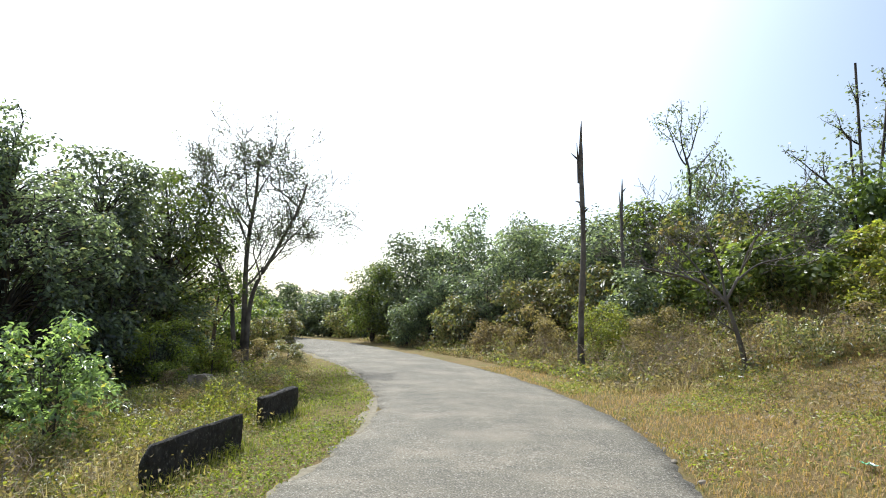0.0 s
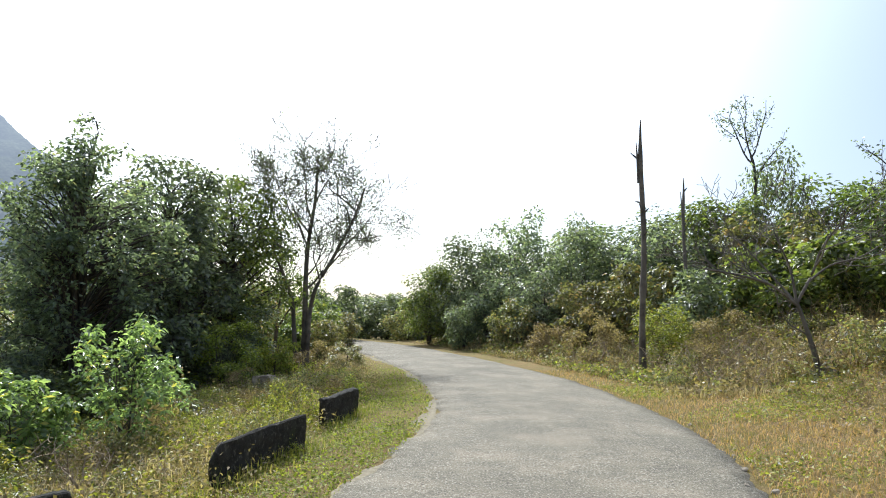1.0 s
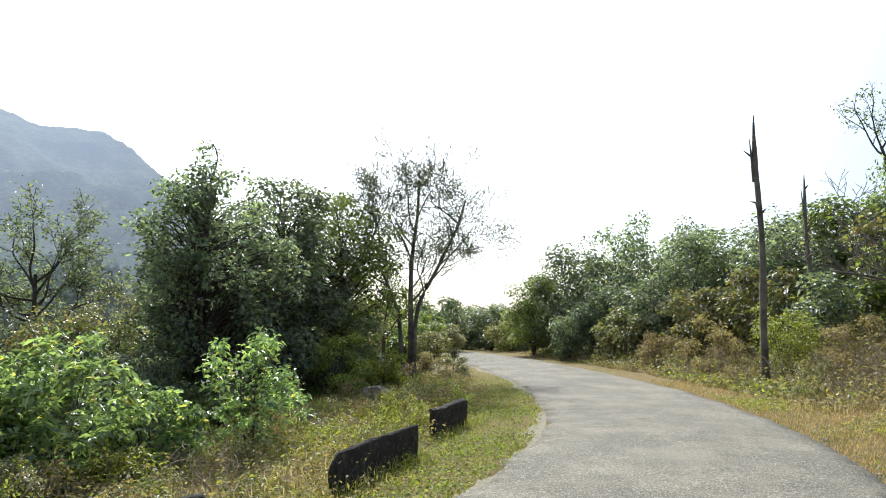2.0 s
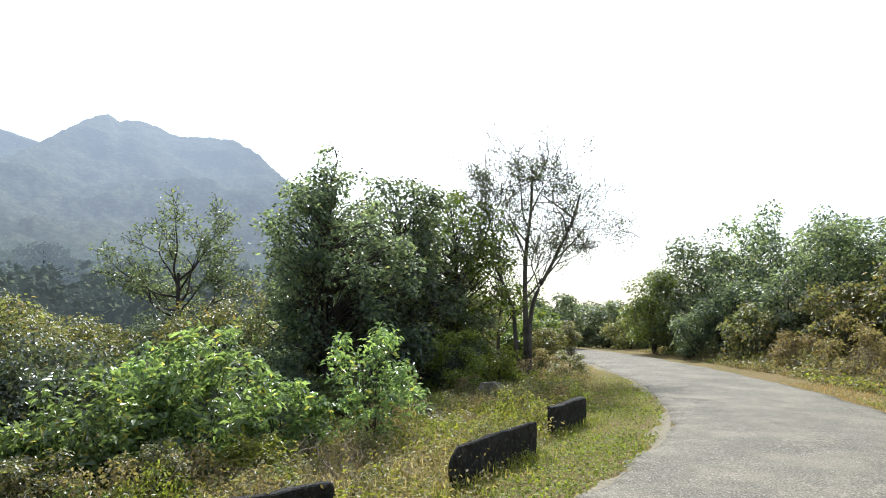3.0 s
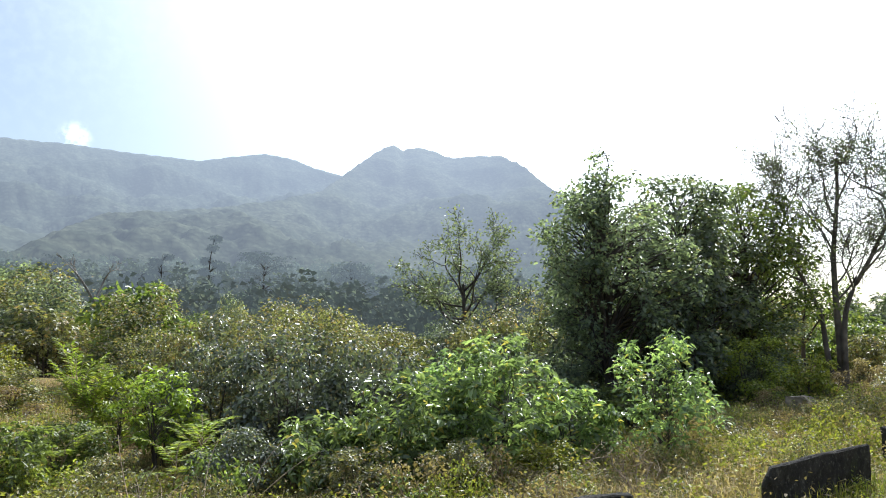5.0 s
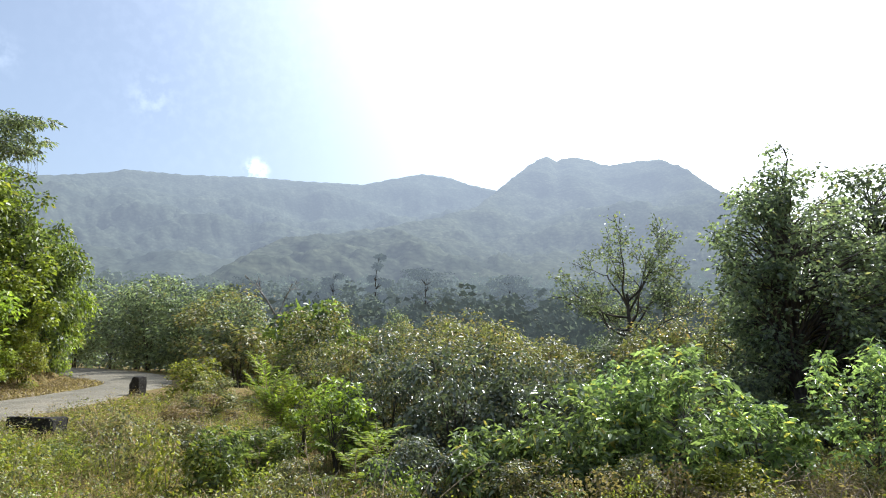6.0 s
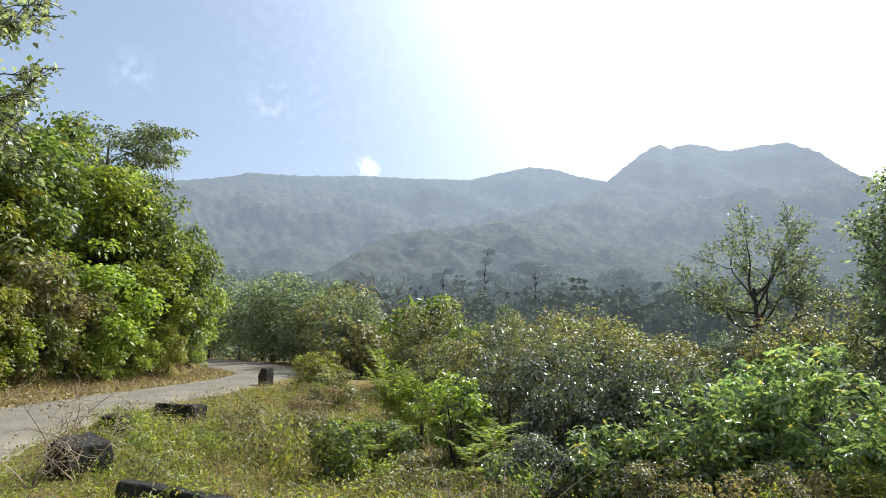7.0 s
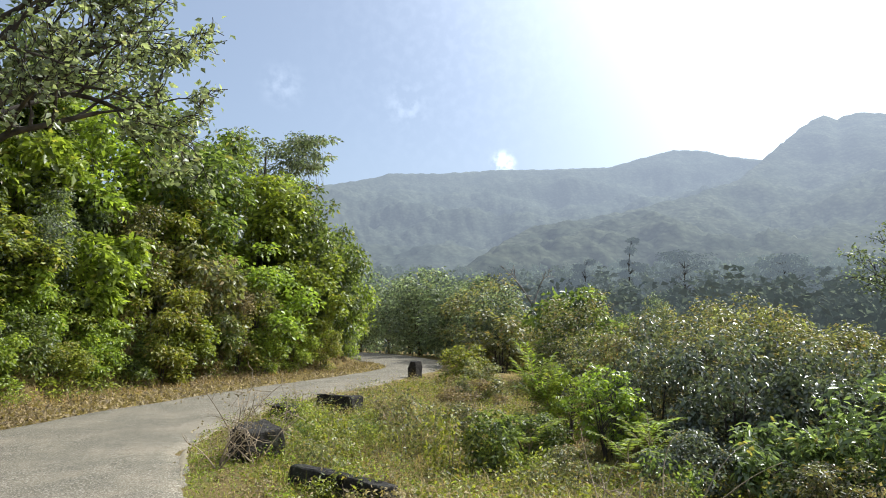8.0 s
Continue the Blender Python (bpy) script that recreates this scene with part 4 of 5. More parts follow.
WORDS = {"dark": "dark dense-leaved", "gloss": "dark glossy small-leaved", "mid": "mid green leafy", "olive": "olive green small-leaved", "grey": "grey-green dusty", "yellow": "yellow-green sunlit",
         "lime": "lime green fresh", "pale": "pale dusty-leaved", "silver": "silvery green", "bright": "bright green broad-leaved", "dry": "brown dried-up"}
for x, y, top, r, k in VALLEY:
    shrub(f"{WORDS[k]} shrub on the valley slope", x, y, top - float(land(x, y)[0]), r, k)
for x, y, h, r, k in [
    (-27, 12, 1.9, 1.7, "mid"), (-22, 12.5, 1.7, 1.6, "olive"), (-19, 13.5, 1.6, 1.5, "olive"), (-24, 17, 2.0, 1.8, "grey"), (-18.5, 18, 2.0, 1.7, "olive"), (-14.5, 19.5, 2.8, 1.7, "olive"), (-33, 13, 2.2, 1.8, "olive"),
    (-11.3, 19.8, 3.4, 1.6, "dark"), (-42, 11, 3.2, 2.0, "mid"), (-45, 20, 2.6, 2.2, "olive"), (-30, 22, 2.2, 2.0, "olive"), (-25, 26, 2.4, 2.0, "mid"), (-20, 25, 2.4, 1.9, "mid"), (-35, 28, 2.4, 2.2, "olive"), (-7.6, 17.4, 2.8, 1.2, "dark"), (-8.6, 20.6, 3.2, 1.3, "olive"), (-9.4, 9.0, 1.5, 1.0, "dark"), (-10.8, 10.8, 2.2, 1.2, "dark"), (-9.7, 12.2, 1.9, 1.0, "dark"), (-7.9, 13.4, 1.5, 0.9, "dark"), (-9.0, 10.9, 1.5, 0.9, "dark"), (-8.3, 11.7, 0.9, 0.7, "dark"), (-12.2, 12.0, 2.6, 1.2, "grey"), (-10.6, 14.0, 2.4, 1.2, "dark"), (-7.2, 15.9, 1.7, 0.9, "dark"),
    (-10.3, 5.5, 2.3, 1.1, "gloss"), (-9.1, 6.3, 2.1, 1.0, "gloss"), (-12.2, 6.0, 2.5, 1.0, "olive"), (-13.8, 5.3, 2.2, 1.0, "olive"), (-11.7, 4.9, 2.0, 0.9, "gloss"), (-11.2, 7.6, 2.6, 1.1, "olive"), (-15.6, 7.2, 2.6, 1.2, "gloss"), (-19.7, 6.6, 3.3, 1.4, "olive"), (-17.8, 10.5, 3.4, 1.3, "olive"),
    (-8.9, 4.1, 1.1, 0.7, "gloss"), (-7.2, 4.6, 0.9, 0.6, "olive"), (-9.4, 2.6, 0.8, 0.5, "olive"), (-6.3, 5.3, 0.8, 0.5, "olive"), (-8.6, 7.8, 1.7, 0.9, "gloss"), (-6.0, 6.6, 0.7, 0.5, "yellow"), (-7.2, 8.8, 1.0, 0.8, "dark"), (-11.4, 2.6, 0.9, 0.6, "mid"),
]:
    shrub(f"{WORDS[k]} bush of the valley thicket", x, y, h, r, k)
for x, y, h, r, k in [
    (-6.7, 15.0, 1.9, 0.8, "lime"), (-6.2, 17.0, 1.5, 0.8, "yellow"), (-6.0, 14.1, 0.7, 0.5, "dry"), (-5.0, 13.6, 0.6, 0.45, "dry"), (-5.1, 20.6, 1.0, 0.8, "olive"), (-4.9, 19.0, 0.7, 0.5, "dry"), (-6.2, 22.4, 1.0, 0.7, "dry"), (-5.8, 18.6, 1.0, 0.8, "dry"), (-7.4, 11.2, 1.0, 0.8, "mid"), (-6.0, 11.3, 0.5, 0.6, "olive"),
    (-12.6, 1.6, 0.8, 0.6, "olive"), (-14.4, 2.3, 1.0, 0.8, "dry"), (-17.5, 3.0, 1.2, 0.9, "olive"), (-20.5, 3.2, 1.3, 0.9, "yellow"),
]:
    shrub(f"low {WORDS[k]} bush among dry grass", x, y, h, r, k, group="low bushes on the slope")

rng = np.random.default_rng(123)
count = 0
while count < 34:
    a, q = radians(rng.uniform(36, 88)), rng.uniform(15, 50)
    x, y = -math.sin(a) * q, math.cos(a) * q
    if float(side(x, y)[0]) > -7.5:
        continue
    k = ("olive", "gloss", "olive", "mid", "olive", "dark", "olive")[count % 7]
    top = 1.0 + q * rng.uniform(-0.016, 0.034) + (0.9 if count % 4 == 0 else 0)
    shrub(f"{WORDS[k]} mound of valley scrub", x, y, max(1.2, top - float(land(x, y)[0])), rng.uniform(0.85, 1.25) if count % 4 == 0 else rng.uniform(1.1, 1.9), k, group="valley scrub mounds")
    count += 1

WEED = {}


def weed(label, x, y, h, r, look_):
    """A small weed clump: a few stems and leaves, copied."""
    if look_ not in WEED:
        ob = bushy("weed", label, "weed", (x, y), 700 + len(WEED), [(0.03, 0.5), (0.4, 0.9), (0.8, 0.7), (1.0, 0.2)], 0.02, 26, 26, 0.3, 0.12, 0.06, M_LEAF[look_], M_TWIG, stems=3, up=0.4, droop=0.2, shell=0.8, group="weed clumps")
        WEED[look_] = ob
    else:
        src = WEED[look_]
        old = src.matrix_basis.copy()
        src.scale = (1, 1, 1)
        ob = copy_thing(src, Matrix())
        src.matrix_basis = old
    ob.matrix_basis = Matrix.Translation((x, y, float(land(x, y)[0]) - 0.03)) @ Matrix.Rotation((x * 31 + y * 17) % 6.28, 4, "Z") @ Matrix.Diagonal((r, r, h, 1))
    return tagged(ob, label)


rng = np.random.default_rng(91)
count = 0
while count < 120:
    x, y = rng.uniform(-22, -3), rng.uniform(-1.8, 20)
    e = -float(side(x, y)[0]) - ROAD_W
    if not 0.9 < e < 8 or (e < 2.6 and y > 2 and rng.uniform() < 0.7) or rng.uniform() > 1.7 * math.exp(-math.hypot(x, y) / 10):
        continue
    k = ("dry", "olive", "yellow", "yellow", "olive", "mid")[count % 6]
    r = rng.uniform(0.22, 0.58) * min(1.0, math.hypot(x, y) / 10)
    weed(f"small {WORDS[k]} weed clump in the slope grass", x, y, r * rng.uniform(0.9, 1.5), r, k)
    count += 1
count = 0
while count < 60:
    x, y = rng.uniform(-8, -3), rng.uniform(4.5, 18)
    e = -float(side(x, y)[0]) - ROAD_W
    if not 1.5 < e < 4.5:
        continue
    k = ("olive", "yellow", "dry", "olive", "yellow")[count % 5]
    r = rng.uniform(0.2, 0.42)
    weed(f"small {WORDS[k]} weed clump behind the guard blocks", x, y, r * rng.uniform(0.9, 1.6), r, k)
    count += 1
count = 0
while count < 80:
    x, y = rng.uniform(-4, 17), rng.uniform(11, 31)
    e = float(side(x, y)[0]) - ROAD_W
    if not 1.2 < e < 13 or y < 13.6 or (e < 4.5 and rng.uniform() < 0.3):
        continue
    k = ("dry", "olive", "yellow", "dry", "olive", "grey", "dry")[count % 7]
    r = rng.uniform(0.35, 0.85) * (0.5 + 0.5 * min(1, e / 6))
    weed(f"{WORDS[k]} weed clump in the hillside brush", x, y, r * rng.uniform(0.9, 1.5), r, k)
    count += 1
count = 0
while count < 36:
    x, y = rng.uniform(-33, -8), rng.uniform(-10, 2)
    e = float(side(x, y)[0]) - ROAD_W
    if not 0.9 < e < 3.6:
        continue
    k = ("dry", "lime", "yellow", "mid", "dry")[count % 5]
    r = rng.uniform(0.25, 0.6)
    weed(f"{WORDS[k]} weed clump at the foot of the bank", x, y, r * rng.uniform(0.9, 1.5), r, k)
    count += 1


def weed_field(word, label, look_, n, x0, x1, y0, y1, lo, hi, sign, size, seed):
    """Many small clumps too mixed to tell apart."""
    rng = np.random.default_rng(seed)
    x, y = rng.uniform(x0, x1, n), rng.uniform(y0, y1, n)
    d = side(x, y) * sign - ROAD_W
    ok = (d > lo) & (d < hi)
    x, y = x[ok], y[ok]
    r = rng.uniform(0.5, 1.2, len(x)) * size
    per = 60
    q = rng.normal(size=(len(x), per, 3)) * (0.45, 0.45, 0.38)
    pts = np.stack([x, y, land(x, y)], 1)[:, None] + np.abs(q * (0, 0, 1)) * r[:, None, None] * 1.5 + q * (1, 1, 0) * r[:, None, None]
    lv, lf = leaves(rng, pts.reshape(-1, 3), size * 0.22, size * 0.1, 0.45, 0.2)
    return tagged(mesh_object(word, lv, lf, M_LEAF[look_]), label, "weeds", kind="stuff")


weed_field("weeds", "small olive weeds all over the slope", "olive", 1100, -20, -4, -3, 18, 0.9, 6, -1, 0.26, 31)
weed_field("weeds", "withered brown weeds all over the slope", "dry", 700, -9, -3, 4, 20, 0.9, 5, -1, 0.26, 38)
weed_field("weeds", "small yellow-green weeds all over the slope", "yellow", 900, -20, -4, -3, 16, 0.9, 6, -1, 0.28, 32)
weed_field("weeds", "mat of yellow-green weeds beside the guard blocks", "yellow", 800, -17, -5, -3, 5, 0.7, 5.5, -1, 0.2, 35)
weed_field("weeds", "mat of fresh green weeds beside the guard blocks", "lime", 300, -17, -5, -3, 5, 0.9, 5.5, -1, 0.22, 36)
weed_field("weeds", "withered brown weeds beside the guard blocks", "dry", 800, -24, -5, -3, 5, 0.4, 5.5, -1, 0.2, 37)
weed_field("creepers", "mid green creepers covering the steep bank", "mid", 1500, -35, -12, -13, 1, 1.4, 6, 1, 0.55, 41)
weed_field("creepers", "yellow-green creepers covering the steep bank", "yellow", 1500, -35, -12, -13, 1, 1.1, 5, 1, 0.5, 42)
weed_field("creepers", "lime green creepers covering the steep bank", "lime", 900, -35, -12, -13, 1, 1.5, 6, 1, 0.5, 43)
weed_field("weeds", "withered brown weeds along the foot of the bank", "dry", 700, -33, -11, -11, 1, -0.6, 2.0, 1, 0.26, 44)
weed_field("brush", "dry brown weeds of the hillside brush", "dry", 420, -4, 17, 13.6, 30, 1.2, 12, 1, 0.5, 33)
weed_field("brush", "olive weeds of the hillside brush", "olive", 420, -4, 17, 13.6, 30, 1.2, 12, 1, 0.5, 34)

# ---- hill side: bushes and trees by the height of their tops ----


def topped(label, x, y, top, r, k, group, name="tree", category="tree"):
    z = float(land(x, y)[0])
    return shrub(label, x, y, max(1.0, top - z), r, k, name, category, group)


for x, y, top, r, k in [
    (-1.6, 34.4, 6.5, 1.9, "grey"), (1.2, 34.0, 7.5, 1.75, "dark"), (4.6, 39.5, 8.0, 1.5, "dark"), (3.4, 31.5, 6.6, 2.0, "grey"), (6.3, 31.0, 6.8, 2.0, "grey"), (7.2, 27.0, 6.0, 2.0, "dark"),
    (9.2, 27.0, 7.0, 1.9, "mid"), (11.4, 27.6, 9.0, 1.4, "dark"), (12.4, 25.0, 7.4, 2.2, "mid"), (14.2, 22.4, 7.6, 2.0, "dark"), (15.2, 20.2, 7.0, 2.0, "mid"), (9.8, 23.6, 5.6, 2.0, "olive"), (-3.6, 34.6, 4.6, 1.3, "mid"),
    (17.5, 18.5, 7.2, 2.2, "mid"), (0.4, 37.5, 6.0, 2.2, "grey"), (5.2, 35.0, 7.0, 2.2, "dark"), (8.4, 31.0, 7.2, 2.2, "grey"), (-2.8, 38.5, 5.2, 1.9, "grey"), (-0.5, 31.6, 4.0, 1.4, "dark"), (1.8, 29.6, 4.0, 1.5, "dark"),
]:
    topped(f"{WORDS[k]} tree on the hillside", x, y, top, r, k, "hillside trees")
for x, y, top, r, k in [
    (3.0, 25.8, 3.2, 1.6, "olive"), (4.9, 24.6, 3.8, 1.6, "olive"), (4.6, 20.0, 2.6, 0.9, "yellow"), (6.6, 22.2, 3.6, 1.6, "grey"), (8.4, 20.8, 4.0, 1.7, "mid"), (10.6, 19.4, 4.4, 1.8, "mid"),
    (12.8, 17.8, 4.8, 1.8, "yellow"), (11.0, 16.6, 3.4, 1.3, "yellow"), (14.6, 16.0, 5.0, 1.8, "mid"), (0.6, 28.4, 2.6, 1.2, "olive"), (-1.8, 30.5, 2.2, 1.0, "grey"), (6.0, 19.0, 2.0, 1.0, "dry"), (9.2, 17.4, 2.2, 1.0, "dry"), (10.4, 15.8, 2.2, 1.0, "dry"), (5.0, 18.0, 1.5, 0.8, "dry"), (12.2, 14.8, 2.4, 1.1, "dry"), (8.0, 18.4, 2.0, 1.0, "olive"), (3.0, 22.0, 2.0, 1.0, "dry"), (1.6, 24.8, 1.6, 0.9, "dry"),
]:
    topped(f"{WORDS[k]} bush in brown brush on the hillside", x, y, top, r, k, "hillside bushes", "shrub", "shrub")
for x, y, top, r, k in [(-9.6, 38.6, 3.6, 2.0, "grey"), (-7.4, 43.5, 3.1, 2.2, "grey"), (-12.8, 34.5, 3.4, 2.0, "mid"), (-4.0, 47.0, 2.6, 2.0, "grey"), (-11.2, 29.5, 2.9, 1.7, "mid"), (-16, 30, 3.6, 2.2, "olive"), (-2.0, 44, 2.4, 1.6, "grey"), (-9.4, 26.4, 2.4, 1.3, "olive"), (-6.6, 24.4, 1.5, 0.9, "olive"), (-7.8, 25.4, 1.8, 1.1, "mid"), (-7.4, 27.0, 1.3, 0.8, "dry"), (-7.2, 29.5, 1.8, 1.1, "olive"), (-8.6, 32.0, 2.0, 1.2, "grey"), (-10.2, 35.0, 2.4, 1.4, "mid"), (-8.2, 27.9, 2.5, 1.2, "mid"), (-9.5, 44.5, 2.9, 1.7, "grey"), (-6.9, 45.0, 2.9, 1.8, "grey"), (-5.4, 39.2, 2.6, 1.4, "olive"), (-4.0, 39.0, 3.2, 1.6, "grey"), (-12.5, 49, 3.2, 2.2, "grey"), (-9.0, 52, 3.4, 2.4, "grey"), (-5.6, 53, 3.3, 2.4, "grey"), (-1.0, 41.5, 3.6, 2.2, "grey"), (-15.6, 40, 3.4, 2.2, "mid"), (-18, 46, 3.6, 2.4, "grey"), (-6.2, 43.0, 2.4, 1.3, "dry")]:
    topped(f"{WORDS[k]} bush beyond the road's bend", x, y, top, r, k, "bushes beyond the bend", "shrub", "shrub")

# half-bare leaning tree on the right bank
branchy("tree", "leaning half-bare tree with crooked grey branches", "tree", (6.75, 15.2), 41,
        [([(0.1, 0, -0.3), (-0.1, 0, 0.7), (-0.42, 0, 1.75)], 0.085, ()), ([(-0.42, 0, 1.7), (-0.5, 0.1, 2.5), (-0.75, 0.3, 3.4)], 0.036, [(0.5, 0.8), (0.75, 0.8), (1.0, 0.7)]),
         ([(-0.4, 0, 1.65), (-1.0, -0.1, 2.1), (-1.7, -0.2, 2.3), (-2.5, -0.2, 2.45)], 0.04, [(0.35, 0.8), (0.5, 0.8), (0.65, 0.8), (0.8, 0.7), (1.0, 0.6)]),
         ([(-0.42, 0, 1.7), (-0.05, 0, 2.4), (0.15, -0.1, 3.0), (0.6, -0.2, 3.6)], 0.038, [(0.4, 0.8), (0.6, 0.8), (0.8, 0.8), (1.0, 0.7)]), ([(-0.42, 0, 1.7), (-0.9, 0.6, 2.6), (-1.4, 0.9, 3.3)], 0.032, [(0.4, 0.8), (0.6, 0.8), (0.8, 0.8), (1.0, 0.7)]),
         ([(-0.2, 0, 2.15), (0.5, 0.3, 2.6), (1.2, 0.4, 2.8), (1.7, 0.4, 3.1)], 0.028, [(0.4, 0.7), (0.6, 0.7), (0.8, 0.7), (1.0, 0.7)]), ([(-0.2, 0, 1.0), (-0.5, -0.1, 1.15), (-0.65, -0.1, 1.25), (-0.85, -0.1, 1.55)], 0.022, [(0.7, 0.3), (1.0, 0.3)])],
        3, 0.06, 0.03, 0, M_LEAF["grey"], M_BARK_MID, 0.7, 42, 0.05, 3, leaf_r=0.05, thin=0.45, finest=0.007)
for seed, x, y, z0, tall, label in ((42, 10.5, 27.8, 6.0, 4.2, "bare forked tree with a few leaves on the skyline"), (43, 15.1, 23.2, 5.6, 5.6, "tall leafless tree with upright limbs on the skyline")):
    g = z0 - float(land(x, y)[0])
    if seed == 42:
        st = [([(0, 0, -0.3), (0, 0, g * 0.6), (0.05, 0, g + 1.6), (-0.1, 0, g + 2.6)], 0.09, [(0.72, 1.1), (0.85, 1.3), (1.0, 1.3), (0.95, 1.2)])]
    else:
        st = [([(0, 0, -0.3), (0, 0, g * 0.7), (-0.05, 0, g + 2.5), (-0.1, 0, g + tall)], 0.07, [(0.7, 0.8), (0.85, 0.5)]),
              ([(0, 0, g * 0.6), (0.5, 0, g + 0.6), (0.9, 0.1, g + 2.6), (1.1, 0.1, g + 4.2)], 0.07, [(0.6, 0.8), (0.8, 0.7), (1.0, 0.7)]),
              ([(0, 0, g * 0.6), (0.9, 0, g + 1.0), (1.5, 0.1, g + 2.0), (1.6, 0.1, g + 3.8)], 0.06, [(0.6, 0.8), (0.8, 0.7), (1.0, 0.7)]),
              ([(0, 0, g * 0.8), (-0.35, 0, g + 1.4), (-0.4, 0, g + 2.8)], 0.06, [(0.9, 0.4)]),
              ([(0, 0, g * 0.6), (-0.9, 0, g + 0.6), (-1.8, 0.1, g + 1.5)], 0.06, [(0.5, 0.7), (0.7, 0.7), (1.0, 0.7)])]
    branchy("tree", label, "tree", (x, y), seed, st, 2, 0.15, 0.08, 2 if seed == 42 else 1, M_LEAF["grey"], M_BARK, 0.7, 36, 0.1, 3)

# ---- steep bank along the road's other leg ----
for x, y, top, r, k in [
    (-15.6, -9.8, 4.8, 1.8, "lime"), (-18.2, -9.2, 5.2, 1.8, "yellow"), (-20.8, -7.2, 4.6, 1.7, "lime"), (-23.4, -5.2, 4.8, 1.8, "olive"), (-26.0, -3.4, 5.0, 1.7, "lime"), (-21.6, -5.7, 3.4, 1.1, "yellow"), (-24.6, -4.0, 3.4, 1.0, "yellow"), (-18.6, -8.1, 3.6, 1.0, "lime"), (-16.2, -9.2, 3.8, 1.1, "yellow"), (-20, -12.5, 11.4, 2.2, "mid"), (-17, -12, 10.4, 2.2, "lime"), (-24, -10.5, 11.6, 2.2, "mid"), (-22.6, -6.8, 6.0, 1.2, "olive"), (-28.6, -1.9, 5.4, 1.6, "lime"), (-31.2, -0.9, 6.9, 1.5, "mid"), (-33.4, -0.5, 6.0, 1.4, "lime"), (-29.9, -2.0, 7.9, 1.7, "mid"), (-32.4, -0.5, 3.4, 1.0, "lime"), (-30.6, -2.9, 8.7, 1.8, "mid"), (-25.6, -3.7, 4.2, 1.2, "olive"), (-24.2, -4.5, 4.4, 1.0, "dry"),
    (-15.2, -8.3, 1.7, 0.9, "yellow"), (-16.4, -8.1, 2.2, 0.9, "lime"), (-17.5, -7.9, 2.3, 0.9, "mid"), (-18.6, -7.4, 1.6, 0.8, "yellow"), (-19.8, -6.9, 2.2, 0.9, "lime"), (-20.9, -6.3, 2.0, 0.8, "mid"), (-23.6, -4.6, 2.4, 0.9, "mid"), (-26.8, -2.4, 2.4, 0.9, "lime"), (-14.0, -8.6, 2.0, 0.9, "mid"),
    (-17.0, -10.6, 7.4, 2.0, "lime"), (-20.0, -9.6, 7.8, 2.0, "lime"), (-22.8, -7.8, 9.2, 2.1, "lime"), (-25.8, -5.8, 9.6, 2.1, "mid"), (-28.8, -4.0, 9.1, 2.0, "lime"), (-13.6, -10.4, 6.4, 2.0, "mid"), (-32.5, -3.3, 9.2, 1.9, "lime"), (-34.4, -0.9, 6.8, 1.5, "mid"),
    (-14.5, -13, 9.0, 2.2, "mid"), (-18, -13, 9.4, 2.2, "dark"), (-17.6, -9.4, 6.2, 1.3, "dark"), (-15.4, -10.2, 6.0, 1.4, "dark"), (-19.4, -8.4, 6.0, 1.1, "dark"), (-22, -11.0, 11.6, 2.4, "mid"), (-26, -9.0, 12.2, 2.4, "mid"), (-29.6, -7.0, 10.9, 2.3, "mid"), (-12, -9.8, 4.6, 1.6, "lime"), (-16.6, -9.0, 3.0, 1.0, "yellow"), (-22.6, -5.2, 2.6, 0.9, "lime"), (-25.3, -3.2, 2.2, 0.8, "lime"),
    (-19.6, -7.7, 2.8, 0.9, "yellow"), (-28.2, -1.2, 2.4, 0.8, "yellow"), (-14.2, -9.4, 2.6, 0.9, "yellow"), (-9.5, -9.4, 4.4, 1.7, "mid"), (-7, -10, 5, 1.8, "mid"), (-24.4, -6.4, 6.8, 1.5, "yellow"), (-21.4, -8.6, 6.6, 1.5, "dark"), (-18.6, -9.8, 6.2, 1.4, "mid"),
]:
    topped(f"{WORDS[k]} bush overhanging the road bank", x, y, top, r, k, "bushes on the bank", "shrub", "shrub")
